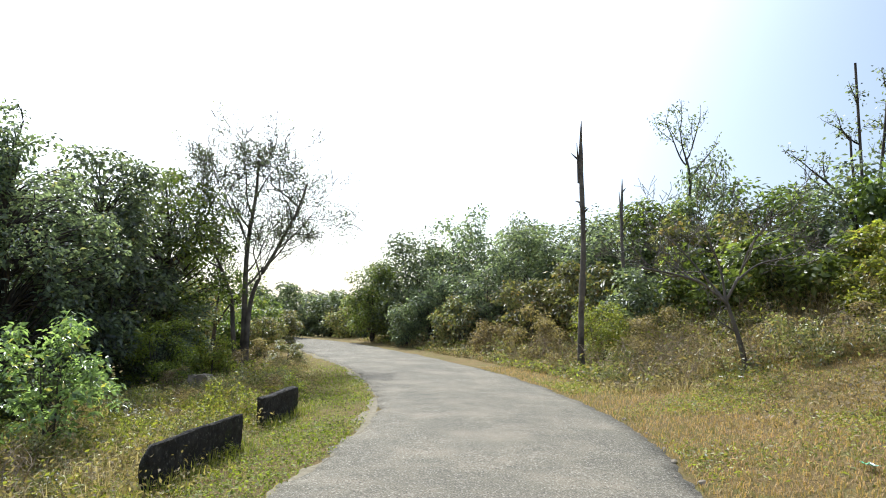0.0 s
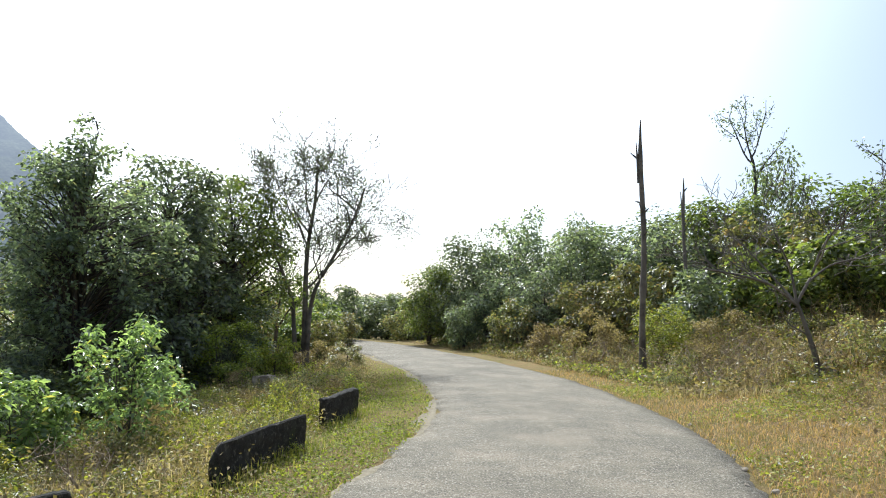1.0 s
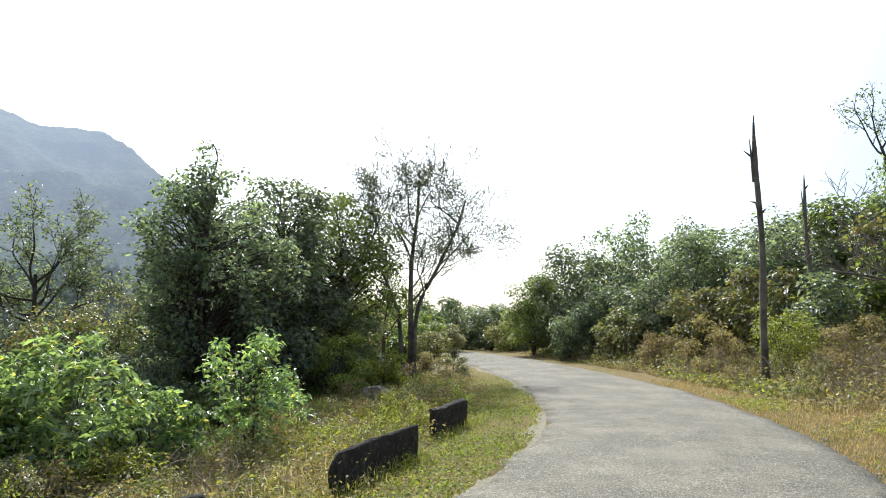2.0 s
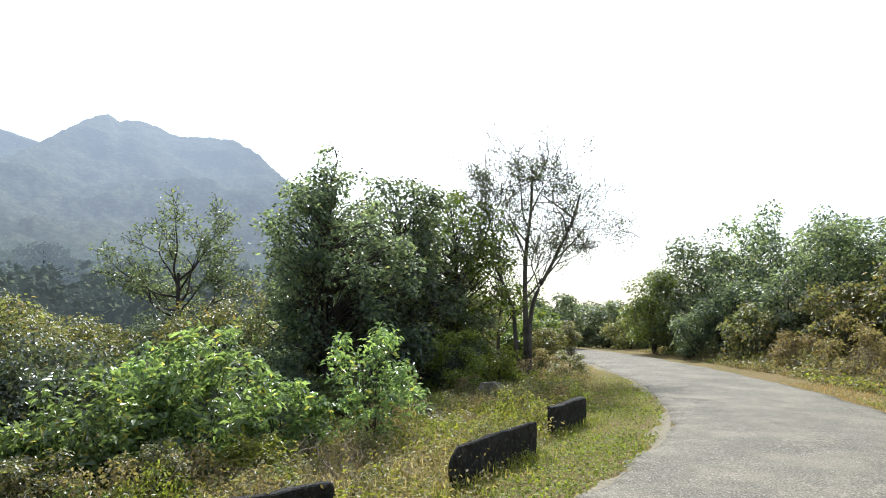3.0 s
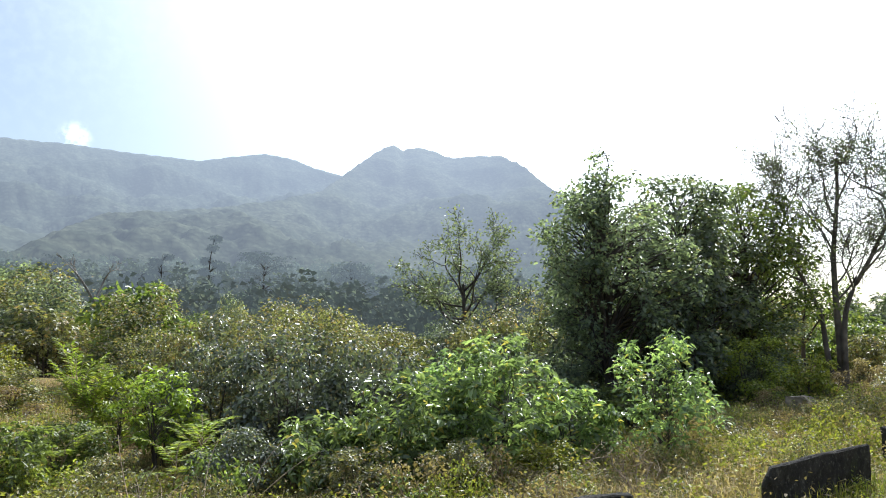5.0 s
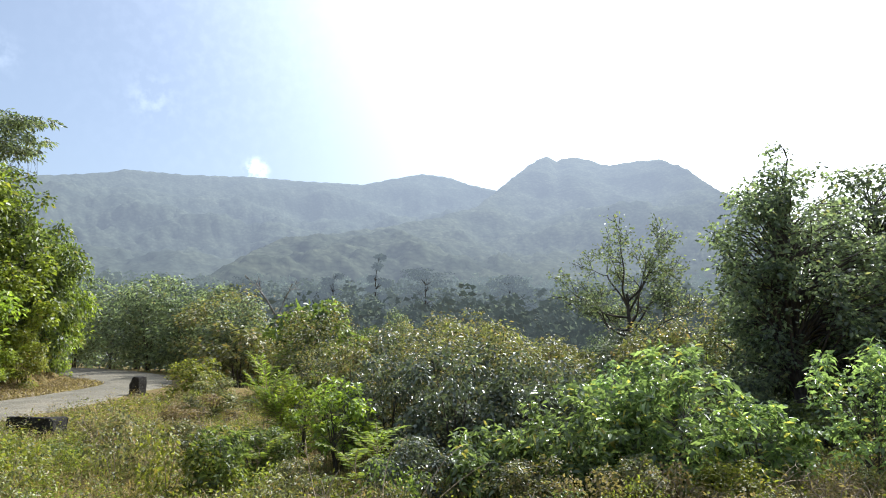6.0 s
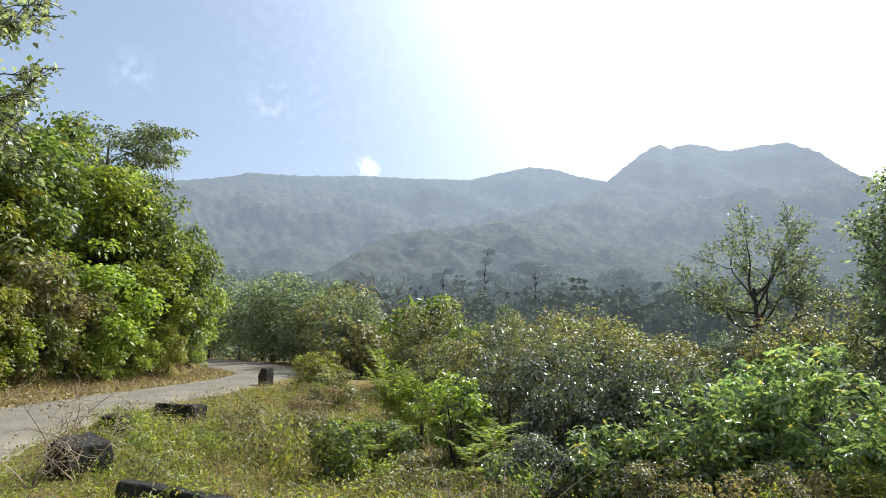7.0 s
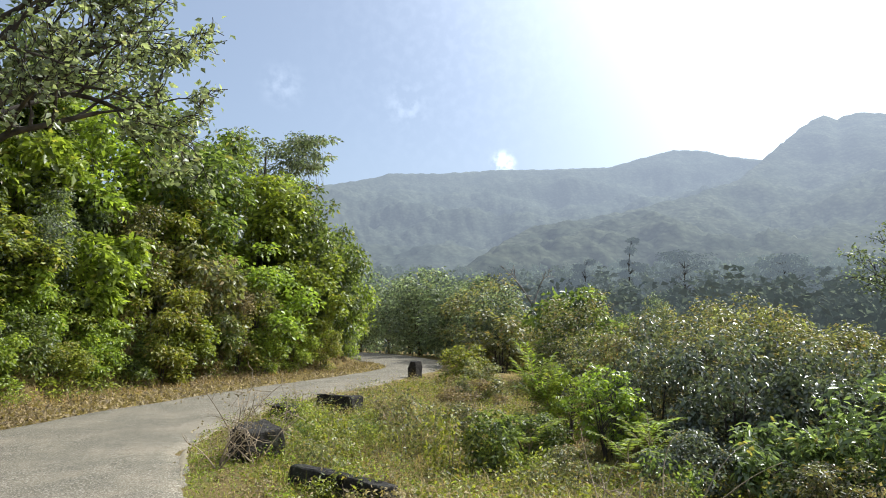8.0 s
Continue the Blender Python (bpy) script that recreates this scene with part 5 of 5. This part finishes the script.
overhang = branchy("tree", "overhanging tree with pale dusty leaves on bare limbs", "tree", (-17.0, -9.6), 51,
        [([(0, 0, -0.3), (0.1, 0.0, 3.0), (0.1, 0.2, 5.2), (0.3, 0.5, 7.2), (0.3, 1.0, 9.0)], 0.2, [(0.7, 1.6), (0.8, 1.6), (0.9, 1.6), (1.0, 1.6)]), ([(0.1, 0.2, 4.8), (0.3, 1.4, 5.9), (0.4, 2.6, 6.3), (0.4, 3.6, 6.6)], 0.1, [(0.4, 1.3), (0.55, 1.3), (0.7, 1.2), (0.85, 1.2), (1.0, 1.2)]),
         ([(0.1, 0.4, 5.8), (0.0, 1.6, 7.2), (0.2, 2.8, 7.8), (0.2, 3.8, 8.4)], 0.1, [(0.4, 1.3), (0.55, 1.3), (0.7, 1.3), (0.85, 1.2), (1.0, 1.2)]), ([(0.1, 0.3, 5.4), (1.0, 0.8, 6.6), (1.9, 1.9, 7.2), (2.2, 2.6, 7.8)], 0.09, [(0.4, 1.3), (0.6, 1.3), (0.8, 1.3), (1.0, 1.3)]),
         ([(0.1, 0.3, 5.6), (-1.0, 0.5, 6.8), (-1.8, 1.4, 7.6), (-2.0, 2.2, 8.2)], 0.085, [(0.4, 1.3), (0.6, 1.3), (0.8, 1.3), (1.0, 1.3)]), ([(0.3, 1.9, 6.9), (0.1, 3.0, 7.1), (-0.1, 4.0, 6.8), (-0.3, 4.8, 6.4)], 0.07, [(0.35, 1.2), (0.5, 1.2), (0.65, 1.1), (0.8, 1.0), (1.0, 0.8)]), ([(0.2, 2.6, 7.7), (0.0, 3.5, 8.4), (-0.2, 4.2, 8.6)], 0.06, [(0.4, 1.2), (0.6, 1.1), (0.8, 1.0), (1.0, 0.8)]), ([(0.3, 0.7, 7.2), (0.6, 1.8, 8.6), (0.5, 2.8, 9.4)], 0.075, [(0.5, 1.3), (0.75, 1.3), (1.0, 1.3)]), ([(0.3, 0.7, 7.0), (-0.6, 1.5, 8.2), (-0.9, 2.6, 9.2)], 0.075, [(0.5, 1.3), (0.75, 1.3), (1.0, 1.3)])],
        3, 0.17, 0.12, 1, M_LEAF["pale"], M_BARK, 0.68, 36, 0.02, 3, leaf_r=0.1, thin=0.5, finest=0.012)
overhang.location.z = 0.1
g = 14.0 - float(land(-42.6, -5.7)[0])
bushy("tree", "flat-topped feathery tree behind the bank", "tree", (-42.6, -5.7), 52, [(g - 3.8, 0.9), (g - 2.8, 3.4), (g - 1.5, 3.9), (g - 0.6, 2.8), (g, 0.9)], 0.1, 130, 48, 0.8, 0.26, 0.12, M_LEAF["grey"], flat=0.16, shell=0.5, lean=(0, 1.0), reach=(0.3, 0.6), sag=0.0,
      frame_=[([(0, 0, -0.3), (0, 0, g * 0.4), (0, 0.3, g * 0.62), (0, 0.4, g - 1)], 0.22), ([(0, 0.3, g * 0.55), (0.3, 1.8, g - 4.2), (0.3, 4.0, g - 3.2)], 0.12), ([(0, 0.3, g * 0.6), (0.2, 1.4, g - 3.0), (0.2, 3.0, g - 1.8)], 0.1), ([(0, 0.3, g * 0.6), (-0.2, -1.0, g - 2.6), (-0.2, -2.6, g - 1.6)], 0.1)])

g = 4.4 - float(land(-44.2, 12.1)[0])
branchy("tree", "small dead tree with pale bare forked limbs", "tree", (-44.2, 12.1), 57,
        [([(0, 0, -0.3), (0, 0, g * 0.5), (0.1, 0.2, g * 0.8)], 0.13, ()), ([(0.1, 0.2, g * 0.75), (0.2, -0.6, g), (0.2, -1.1, g + 0.6)], 0.08, [(0.6, 0.7), (1.0, 0.6)]), ([(0.1, 0.2, g * 0.75), (0, 0.7, g), (0, 0.9, g + 0.4)], 0.07, [(0.6, 0.6), (1.0, 0.5)])],
        2, 0.1, 0.05, 0, M_LEAF["grey"], M_BARK_GREY, 0.7, 36, 0.1, 2, finest=0.02)

# ---- far woods on the valley floor ----
rng = np.random.default_rng(77)
az = np.radians(rng.uniform(24, 108, 1150))
rr = 48 * (430 / 48) ** rng.uniform(0, 1, 1150) ** 0.9
tx, ty = -np.sin(az) * rr, np.cos(az) * rr
keep = side(tx, ty) < -12
tx, ty, rr = tx[keep], ty[keep], rr[keep]
tz = land(tx, ty)
n, per = len(tx), 80
hh = rng.uniform(2.0, 6.0, n) * (1 + rr / 300)
th, uu = rng.uniform(0, 6.28, (n, per)), rng.uniform(0, 1, (n, per))
qq = np.sqrt(rng.uniform(0.1, 1, (n, per))) * np.sin(np.pi * np.clip(uu * 0.8 + 0.12, 0, 1)) * (hh * rng.uniform(0.3, 0.55, n))[:, None]
pts = np.stack([tx[:, None] + qq * np.cos(th), ty[:, None] + qq * np.sin(th), tz[:, None] + hh[:, None] * uu], -1).reshape(-1, 3)
lv, lf = leaves(rng, pts, 1.0, 0.62, 0.4, 0.25)
scale_up = np.repeat(0.5 + rr / 190, per * 4)[:, None]
lv = np.repeat(pts, 4, 0) + (lv - np.repeat(pts, 4, 0)) * scale_up
# leaves emit a faint glow in place of haze
M_WOOD_HAZEGLOW = painted_haze_material("wood_leaves_painted_haze", (0.06, 0.08, 0.045), (0.14, 0.155, 0.085), (0.58, 0.67, 0.72), 0.05, 0.26, 45, 270, 0.3)
# same painted haze for single trees, nearly even over each crown
M_TREE_HAZEGLOW = painted_haze_material("tree_leaves_painted_haze", (0.05, 0.065, 0.04), (0.12, 0.135, 0.075), (0.58, 0.67, 0.76), 0.17, 0.18, 1, 100, 0.6)
tagged(mesh_object("backdrop", lv, lf, M_WOOD_HAZEGLOW), "mixed woods on the valley floor below the mountain, haze painted on as glow", "woods", kind="stuff")
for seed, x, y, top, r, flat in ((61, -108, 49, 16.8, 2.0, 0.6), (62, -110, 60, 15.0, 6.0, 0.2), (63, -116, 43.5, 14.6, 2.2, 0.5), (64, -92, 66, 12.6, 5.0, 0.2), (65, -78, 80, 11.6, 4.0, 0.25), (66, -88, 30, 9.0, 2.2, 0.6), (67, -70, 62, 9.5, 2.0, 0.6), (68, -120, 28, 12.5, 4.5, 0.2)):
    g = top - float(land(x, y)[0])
    bushy("tree", "dark emergent tree standing above the valley woods, haze painted on as glow", "tree", (x, y), seed, [(g * 0.2, r * 0.5), (g * 0.55, r), (g * 0.85, r * 0.9), (g, r * 0.3)], 0.2, 70, 34, r * 0.3, 0.5, 0.28, M_TREE_HAZEGLOW, flat=flat, reach=(0.2, 0.6), group="emergent valley trees")

# ---- grass, stalks and litter ----


def blades(rng, x, y, h, w, lean, z=None):
    """Grass blades of two bent pieces at the given spots."""
    n = len(x)
    z = land(x, y) - 0.01 if z is None else z
    th = rng.uniform(0, 6.28, n)
    d = np.stack([np.cos(th), np.sin(th), np.zeros(n)], 1)
    s_ = np.stack([-np.sin(th), np.cos(th), np.zeros(n)], 1) * (w * rng.uniform(0.6, 1.3, n))[:, None] * 0.5
    hh = (h * rng.uniform(0.5, 1.3, n))[:, None]
    bend = (lean * rng.uniform(0.2, 1.6, n))[:, None]
    p = np.stack([x, y, z], 1)
    m = p + np.array([0, 0, 0.6]) * hh + d * hh * bend * 0.3
    t = p + np.array([0, 0, 1.0]) * hh * (1 - 0.3 * bend) + d * hh * bend
    vs = np.stack([p - s_, p + s_, m + s_ * 0.75, m - s_ * 0.75, t], 1).reshape(-1, 3)
    i = np.arange(n)[:, None] * 5
    fs = np.concatenate([i + (0, 1, 2), i + (0, 2, 3), i + (3, 2, 4)], 1).reshape(-1, 3)
    return vs, fs


def scatter(rng, n, x0, x1, y0, y1, lo, hi):
    """Spots whose distance past the road's edge lies between lo and hi, with their signed distance from its middle line."""
    x, y = rng.uniform(x0, x1, n), rng.uniform(y0, y1, n)
    d = side(x, y)
    e = np.abs(d) - ROAD_W
    ok = (e > lo) & (e < hi)
    return x[ok], y[ok], d[ok]


rng = np.random.default_rng(5)
x, y, d = scatter(rng, 190000, -16, 0, -3.6, 24, 0.03, 2.3)
k = (d < 0) & ((x > -6.5) | (y < 2.5)) & (rng.uniform(size=len(x)) < np.exp(-np.hypot(x, y) / 20) * 1.4)
vv, ff = blades(rng, x[k], y[k], np.full(k.sum(), 0.055), np.full(k.sum(), 0.007), np.full(k.sum(), 1.1))
tagged(mesh_object("verge_grass", vv, ff, M_VERGE), "short yellow-green grass on the valley verge", "grass", kind="stuff")
x, y, d = scatter(rng, 330000, -16, 0, -3.6, 20, 0.06, 2.2)
k = (d < 0) & ((x > -5.5) | (y < 2)) & (rng.uniform(size=len(x)) < np.exp(-np.hypot(x, y) / 16) * 1.3) & (wave(x, y, 0.6, 1.0) > rng.uniform(-1.2, 0.6, len(x)))
lv, lf = leaves(rng, np.stack([x[k], y[k], land(x[k], y[k]) + rng.uniform(0.0, 0.045, k.sum())], 1), 0.045, 0.026, 0.6, 0.1)
tagged(mesh_object("verge_weeds", lv, lf, M_LEAF["mat"]), "fine mat of yellow-green weeds on the valley verge", "weeds", kind="stuff")
x, y, d = scatter(rng, 190000, -1, 16, 4, 20, 0.0, 9)
k = (d > 0) & (rng.uniform(size=len(x)) < np.exp(-np.hypot(x, y) / 16) * 1.4)
vv, ff = blades(rng, x[k], y[k], np.full(k.sum(), 0.075), np.full(k.sum(), 0.011), np.full(k.sum(), 0.9))
tagged(mesh_object("dry_grass", vv, ff, M_STRAW), "short straw-coloured grass on the open hill verge", "grass", kind="stuff")
x, y, d = scatter(rng, 160000, -1, 15, 4, 17, 0.1, 9)
k = (d > 0) & (wave(x, y, 0.7, 2.5) + 0.6 * wave(x, y, 2.3, 0.7) > rng.uniform(-0.3, 1.3, len(x)))
x, y = x[k], y[k]
lv, lf = leaves(rng, np.stack([x, y, land(x, y) + rng.uniform(0.01, 0.07, len(x))], 1), 0.06, 0.024, 0.6, 0.1)
tagged(mesh_object("verge_weeds", lv, lf, M_LEAF["yellow"]), "flat green weeds in patches on the straw verge", "weeds", kind="stuff")
# long mixed grass on the valley slope
x, y, d = scatter(rng, 260000, -26, -2, -3.6, 22, 0.95, 9)
k = (d < 0) & (rng.uniform(size=len(x)) < np.exp(-np.hypot(x, y) / 13) * 1.6) & (wave(x, y, 0.9, 3.0) + 0.5 * wave(x, y, 3.1) > -0.5)
x, y, e = x[k], y[k], -d[k] - ROAD_W
tall_ = 0.08 + 0.13 * smoothstep(0.9, 3.0, e) * (1 + 0.5 * wave(x, y, 1.2))
vv, ff = blades(rng, x, y, tall_, np.full(len(x), 0.01), np.full(len(x), 1.2))
tagged(mesh_object("slope_grass", vv, ff, M_SLOPE), "matted half-dry grass on the slope", "grass", kind="stuff")
x, y, d = scatter(rng, 120000, -26, -2, -3, 22, 1.7, 9)
k = (d < 0) & (wave(x, y, 1.3, 1.0) > 0.1) & (rng.uniform(size=len(x)) < np.exp(-np.hypot(x, y) / 14) * 1.3)
x, y = x[k], y[k]
vv, ff = blades(rng, x, y, np.full(len(x), 0.3), np.full(len(x), 0.008), np.full(len(x), 0.9))
tagged(mesh_object("dry_stalks", vv, ff, M_BROWN), "thin brown dead stalks in the slope grass", "stalks", kind="stuff")
# weeds: low leaves on the slope
x, y, d = scatter(rng, 220000, -22, -2.5, -2.5, 20, 1.5, 9)
k = (d < 0) & (wave(x, y, 0.8, 5.0) > 0.05) & (rng.uniform(size=len(x)) < np.exp(-np.hypot(x, y) / 13) * 1.5)
x, y = x[k], y[k]
pz = land(x, y) + rng.uniform(0.03, 0.32, len(x)) ** 1.2
lv, lf = leaves(rng, np.stack([x, y, pz], 1), 0.075, 0.035, 0.5, 0.2)
tagged(mesh_object("weeds", lv, lf, M_LEAF["yellow"]), "low leafy green weeds between the grass", "weeds", kind="stuff")
# tangled brush on the hill side
x, y, d = scatter(rng, 200000, -6, 18, 11, 36, 1.0, 16)
k = (d > 0) & (y > 13.7 + 0.5 * wave(x, y, 0.9, 7.0)) & (wave(x, y, 1.1, 2.0) > -0.55) & (rng.uniform(size=len(x)) < 0.5)
x, y, e = x[k], y[k], d[k] - ROAD_W
tall_ = (0.16 + 1.05 * smoothstep(1.5, 7.0, e)) * (1 + 0.45 * wave(x, y, 1.6, 4.0))
vv, ff = blades(rng, x, y, tall_, np.full(len(x), 0.011), np.full(len(x), 1.1))
tagged(mesh_object("brown_brush", vv, ff, M_BROWN), "waist-high brown dry brush on the hillside", "brush", kind="stuff")
for word, look_, ph, lo in (("brush_leaves", "olive", 1.0, -0.4), ("brush_leaves", "yellow", 4.0, 0.25), ("brush_leaves", "dry", 6.0, -0.1)):
    k = (wave(x, y, 0.9, ph) + 0.5 * wave(x, y, 2.7, ph) > lo) & (rng.uniform(size=len(x)) < 0.75)
    pz = land(x[k], y[k]) + tall_[k] * rng.uniform(0.05, 1.15, k.sum())
    lv, lf = leaves(rng, np.stack([x[k], y[k], pz], 1), 0.1, 0.055, 0.35, 0.2)
    tagged(mesh_object(word, lv, lf, M_LEAF[look_]), f"small {WORDS[look_]} leaves in the hillside brush", "brush", kind="stuff")
# foot of the steep bank: dry leaves and thin grass
x, y = rng.uniform(-34, -5, 110000), rng.uniform(-12, 3, 110000)
d = side(x, y)
k = (d > road_edges(x, y)[0] - 0.05) & (d < ROAD_W + 3.2) & (d > 0)
x, y, d = x[k], y[k], d[k]
lv, lf = leaves(rng, np.stack([x, y, land(x, y) + 0.02], 1), 0.12, 0.06, 0.8, 0.0)
tagged(mesh_object("leaf_litter", lv, lf, M_LEAF["dry"]), "brown fallen leaves along the foot of the bank", "leaf litter", kind="stuff")
k = d > 2.4
vv, ff = blades(rng, x[k][:8000], y[k][:8000], np.full(min(8000, k.sum()), 0.25), np.full(min(8000, k.sum()), 0.01), np.full(min(8000, k.sum()), 0.8))
tagged(mesh_object("bank_grass", vv, ff, M_STRAW), "thin dry grass on the bank's foot", "grass", kind="stuff")

tx_, ty_ = [], []
for ax, ay, bx, by in ((-3.2, 6.0, -2.85, 8.1), (-3.1, 9.7, -2.8, 11.3), (-4.75, 3.5, -4.0, 5.15), (-7.8, 0.1, -9.15, -0.95), (-10.15, -1.3, -10.75, -1.95), (-16.1, -0.05, -16.7, -0.85)):
    f = rng.uniform(-0.1, 1.1, 420)
    tx_.append(ax + (bx - ax) * f + rng.normal(size=420) * 0.16)
    ty_.append(ay + (by - ay) * f + rng.normal(size=420) * 0.16)
x, y = np.concatenate(tx_), np.concatenate(ty_)
vv, ff = blades(rng, x, y, np.full(len(x), 0.2), np.full(len(x), 0.009), np.full(len(x), 0.7))
tagged(mesh_object("block_grass", vv, ff, M_VERGE), "tufts of longer grass against the guard blocks", "grass", kind="stuff")

# ---- dead twiggy plants and bent stalks beside the blocks ----


def twig_bush(x, y, h, seed):
    rng = np.random.default_rng(seed)
    root = new("dead_shrub")
    for k in range(6):
        th, up_ = rng.uniform(0, 6.28), rng.uniform(0.5, 1.2)
        end = np.array([math.cos(th) * h * 0.8, math.sin(th) * h * 0.8, h * up_])
        main = curve_to(rng, (0, 0, -0.05), end, 0.1, 7, 0.12)
        mesh_object("stem", *tubes([(main, np.linspace(0.012, 0.004, 7))], 4), M_TWIG, root)
        side_ = []
        for _ in range(9):
            j = rng.integers(2, 7)
            side_.append((curve_to(rng, main[j], main[j] + rng.normal(size=3) * h * 0.25 + (0, 0, 0.05), 0.02, 4, 0.2), np.linspace(0.005, 0.002, 4)))
        tagged(mesh_object("twigwork", *tubes(side_, 3), M_TWIG, root), kind="stuff")
    pts = np.repeat(rng.normal(size=(40, 3)) * (h * 0.45, h * 0.45, h * 0.3) + (0, 0, h * 0.6), 2, 0)
    lv, lf = leaves(rng, pts + rng.normal(size=pts.shape) * 0.05, 0.05, 0.025)
    tagged(mesh_object("crown", lv, lf, M_LEAF["dry"], root), kind="stuff")
    root.location = (x, y, float(land(x, y)[0]))
    return tagged(root, "dead twiggy weed with a few withered leaves", "dead shrub", "dead twiggy weeds", "thing")


for k, (x, y, h) in enumerate([(-12.2, -2.1, 0.9), (-11.6, -1.6, 0.7), (-10.1, -1.5, 0.5), (-9.6, -1.9, 0.5), (-14.5, -1.2, 0.6), (-5.4, 3.6, 0.45), (-5.9, 7.0, 0.5), (-4.6, 6.4, 0.4), (-6.8, 2.4, 0.5), (-13.2, 0.6, 0.6), (4.6, 15.6, 0.8), (8.6, 14.8, 0.9), (5.6, 17.4, 1.0), (2.4, 20.6, 0.9)]):
    twig_bush(x, y, h, 300 + k)
rng = np.random.default_rng(66)
count = 0
while count < 26:
    x, y = rng.uniform(1, 13), rng.uniform(13.8, 22)
    if 2.2 < float(side(x, y)[0]) - ROAD_W < 9:
        twig_bush(x, y, rng.uniform(0.6, 1.25), 340 + count)
        count += 1
for k, (x, y, dx, dy, h) in enumerate([(-6.9, 2.6, -0.5, 0.5, 0.9), (-7.4, 3.1, -0.2, 0.9, 0.8), (-6.6, 2.0, -0.3, -0.2, 1.0), (-7.9, 3.4, 0.6, 0.7, 0.7), (-6.2, 1.6, -0.1, 0.3, 0.8), (-8.3, 4.3, -0.4, 0.8, 0.6), (-6.0, 4.9, 0.3, 0.3, 0.6)]):
    rng = np.random.default_rng(400 + k)
    stalk = new("dry_stalk")
    mesh_object("stem", *tubes([(curve_to(rng, (0, 0, -0.05), (dx, dy, h), 0.25, 9, 0.08), np.linspace(0.008, 0.003, 9))], 4), M_TWIG, stalk)
    stalk.location = (x, y, float(land(x, y)[0]))
    tagged(stalk, "long pale bent stalk rising from the grass", "stalk", "bent stalks", "thing")

# ---- litter and stones ----
rng = np.random.default_rng(8)
x, y = rng.normal(8.5, 2.2, 5000), rng.normal(10.5, 1.6, 5000)
k = side(x, y) > ROAD_W + 1.2
lv, lf = leaves(rng, np.stack([x[k], y[k], land(x[k], y[k]) + 0.04], 1), 0.09, 0.05, 0.8, 0.0)
tagged(mesh_object("leaf_litter", lv, lf, M_LEAF["dry"]), "brown fallen leaves on the open verge", "leaf litter", kind="stuff")


def pebble(x, y, r, seed):
    bm = bmesh.new()
    bmesh.ops.create_icosphere(bm, subdivisions=2, radius=r)
    off = Vector((seed * 3.1, seed * 1.7, 0))
    for v in bm.verts:
        v.co += noise.noise_vector(v.co / r * 1.1 + off) * r * 0.4
        v.co.z *= 0.7
    root = new("stone")
    part("rock", bm, M_STONE, root)
    root.location = (x, y, max(float(land(x, y)[0]), 0.0) + r * 0.35)
    return tagged(root, "small grey stone beside the asphalt", "stone", "loose stones", "thing")


for k, (x, y, r) in enumerate([(1.85, 7.2, 0.035), (1.95, 6.75, 0.03), (2.2, 7.45, 0.04), (2.12, 6.5, 0.045), (2.45, 9.2, 0.03), (2.5, 10.4, 0.04), (2.35, 8.2, 0.025), (1.6, 6.4, 0.02), (-9.1, -5.3, 0.06), (-12.0, -6.3, 0.05)]):
    pebble(x, y, r, k)


def scrap(label, x, y, col_a, col_b, size, seed):
    """A crumpled piece of litter."""
    s_ = Mat("litter", 0.4, 0.5)
    s_.colour(s_.mix(s_.range(s_.noise(18, 2), 0.45, 0.55), col_a, col_b))
    bm = bmesh.new()
    bmesh.ops.create_grid(bm, x_segments=8, y_segments=6, size=size)
    for v in bm.verts:
        v.co.z += noise.noise(v.co * 22 + Vector((seed, 0, 0))) * size * 0.35 + size * 0.3
        v.co.y *= 0.6
    bmesh.ops.solidify(bm, geom=bm.faces[:], thickness=0.002)
    root = new("litter")
    part("wrapper", bm, s_.m, root)
    root.matrix_basis = pose(x, y, float(land(x, y)[0]) + 0.05, 10, 5, 30 * seed)
    return tagged(root, label, "litter", kind="thing")


scrap("crumpled scrap of white paper on dry grass", 6.25, 14.4, (0.8, 0.79, 0.74), (0.7, 0.68, 0.62), 0.07, 1)
scrap("small white paper scrap on dry grass", 5.75, 13.4, (0.8, 0.79, 0.74), (0.7, 0.68, 0.62), 0.035, 2)
scrap("flattened green and white plastic wrapper in straw grass", 3.78, 6.45, (0.75, 0.78, 0.74), (0.04, 0.35, 0.12), 0.09, 3)
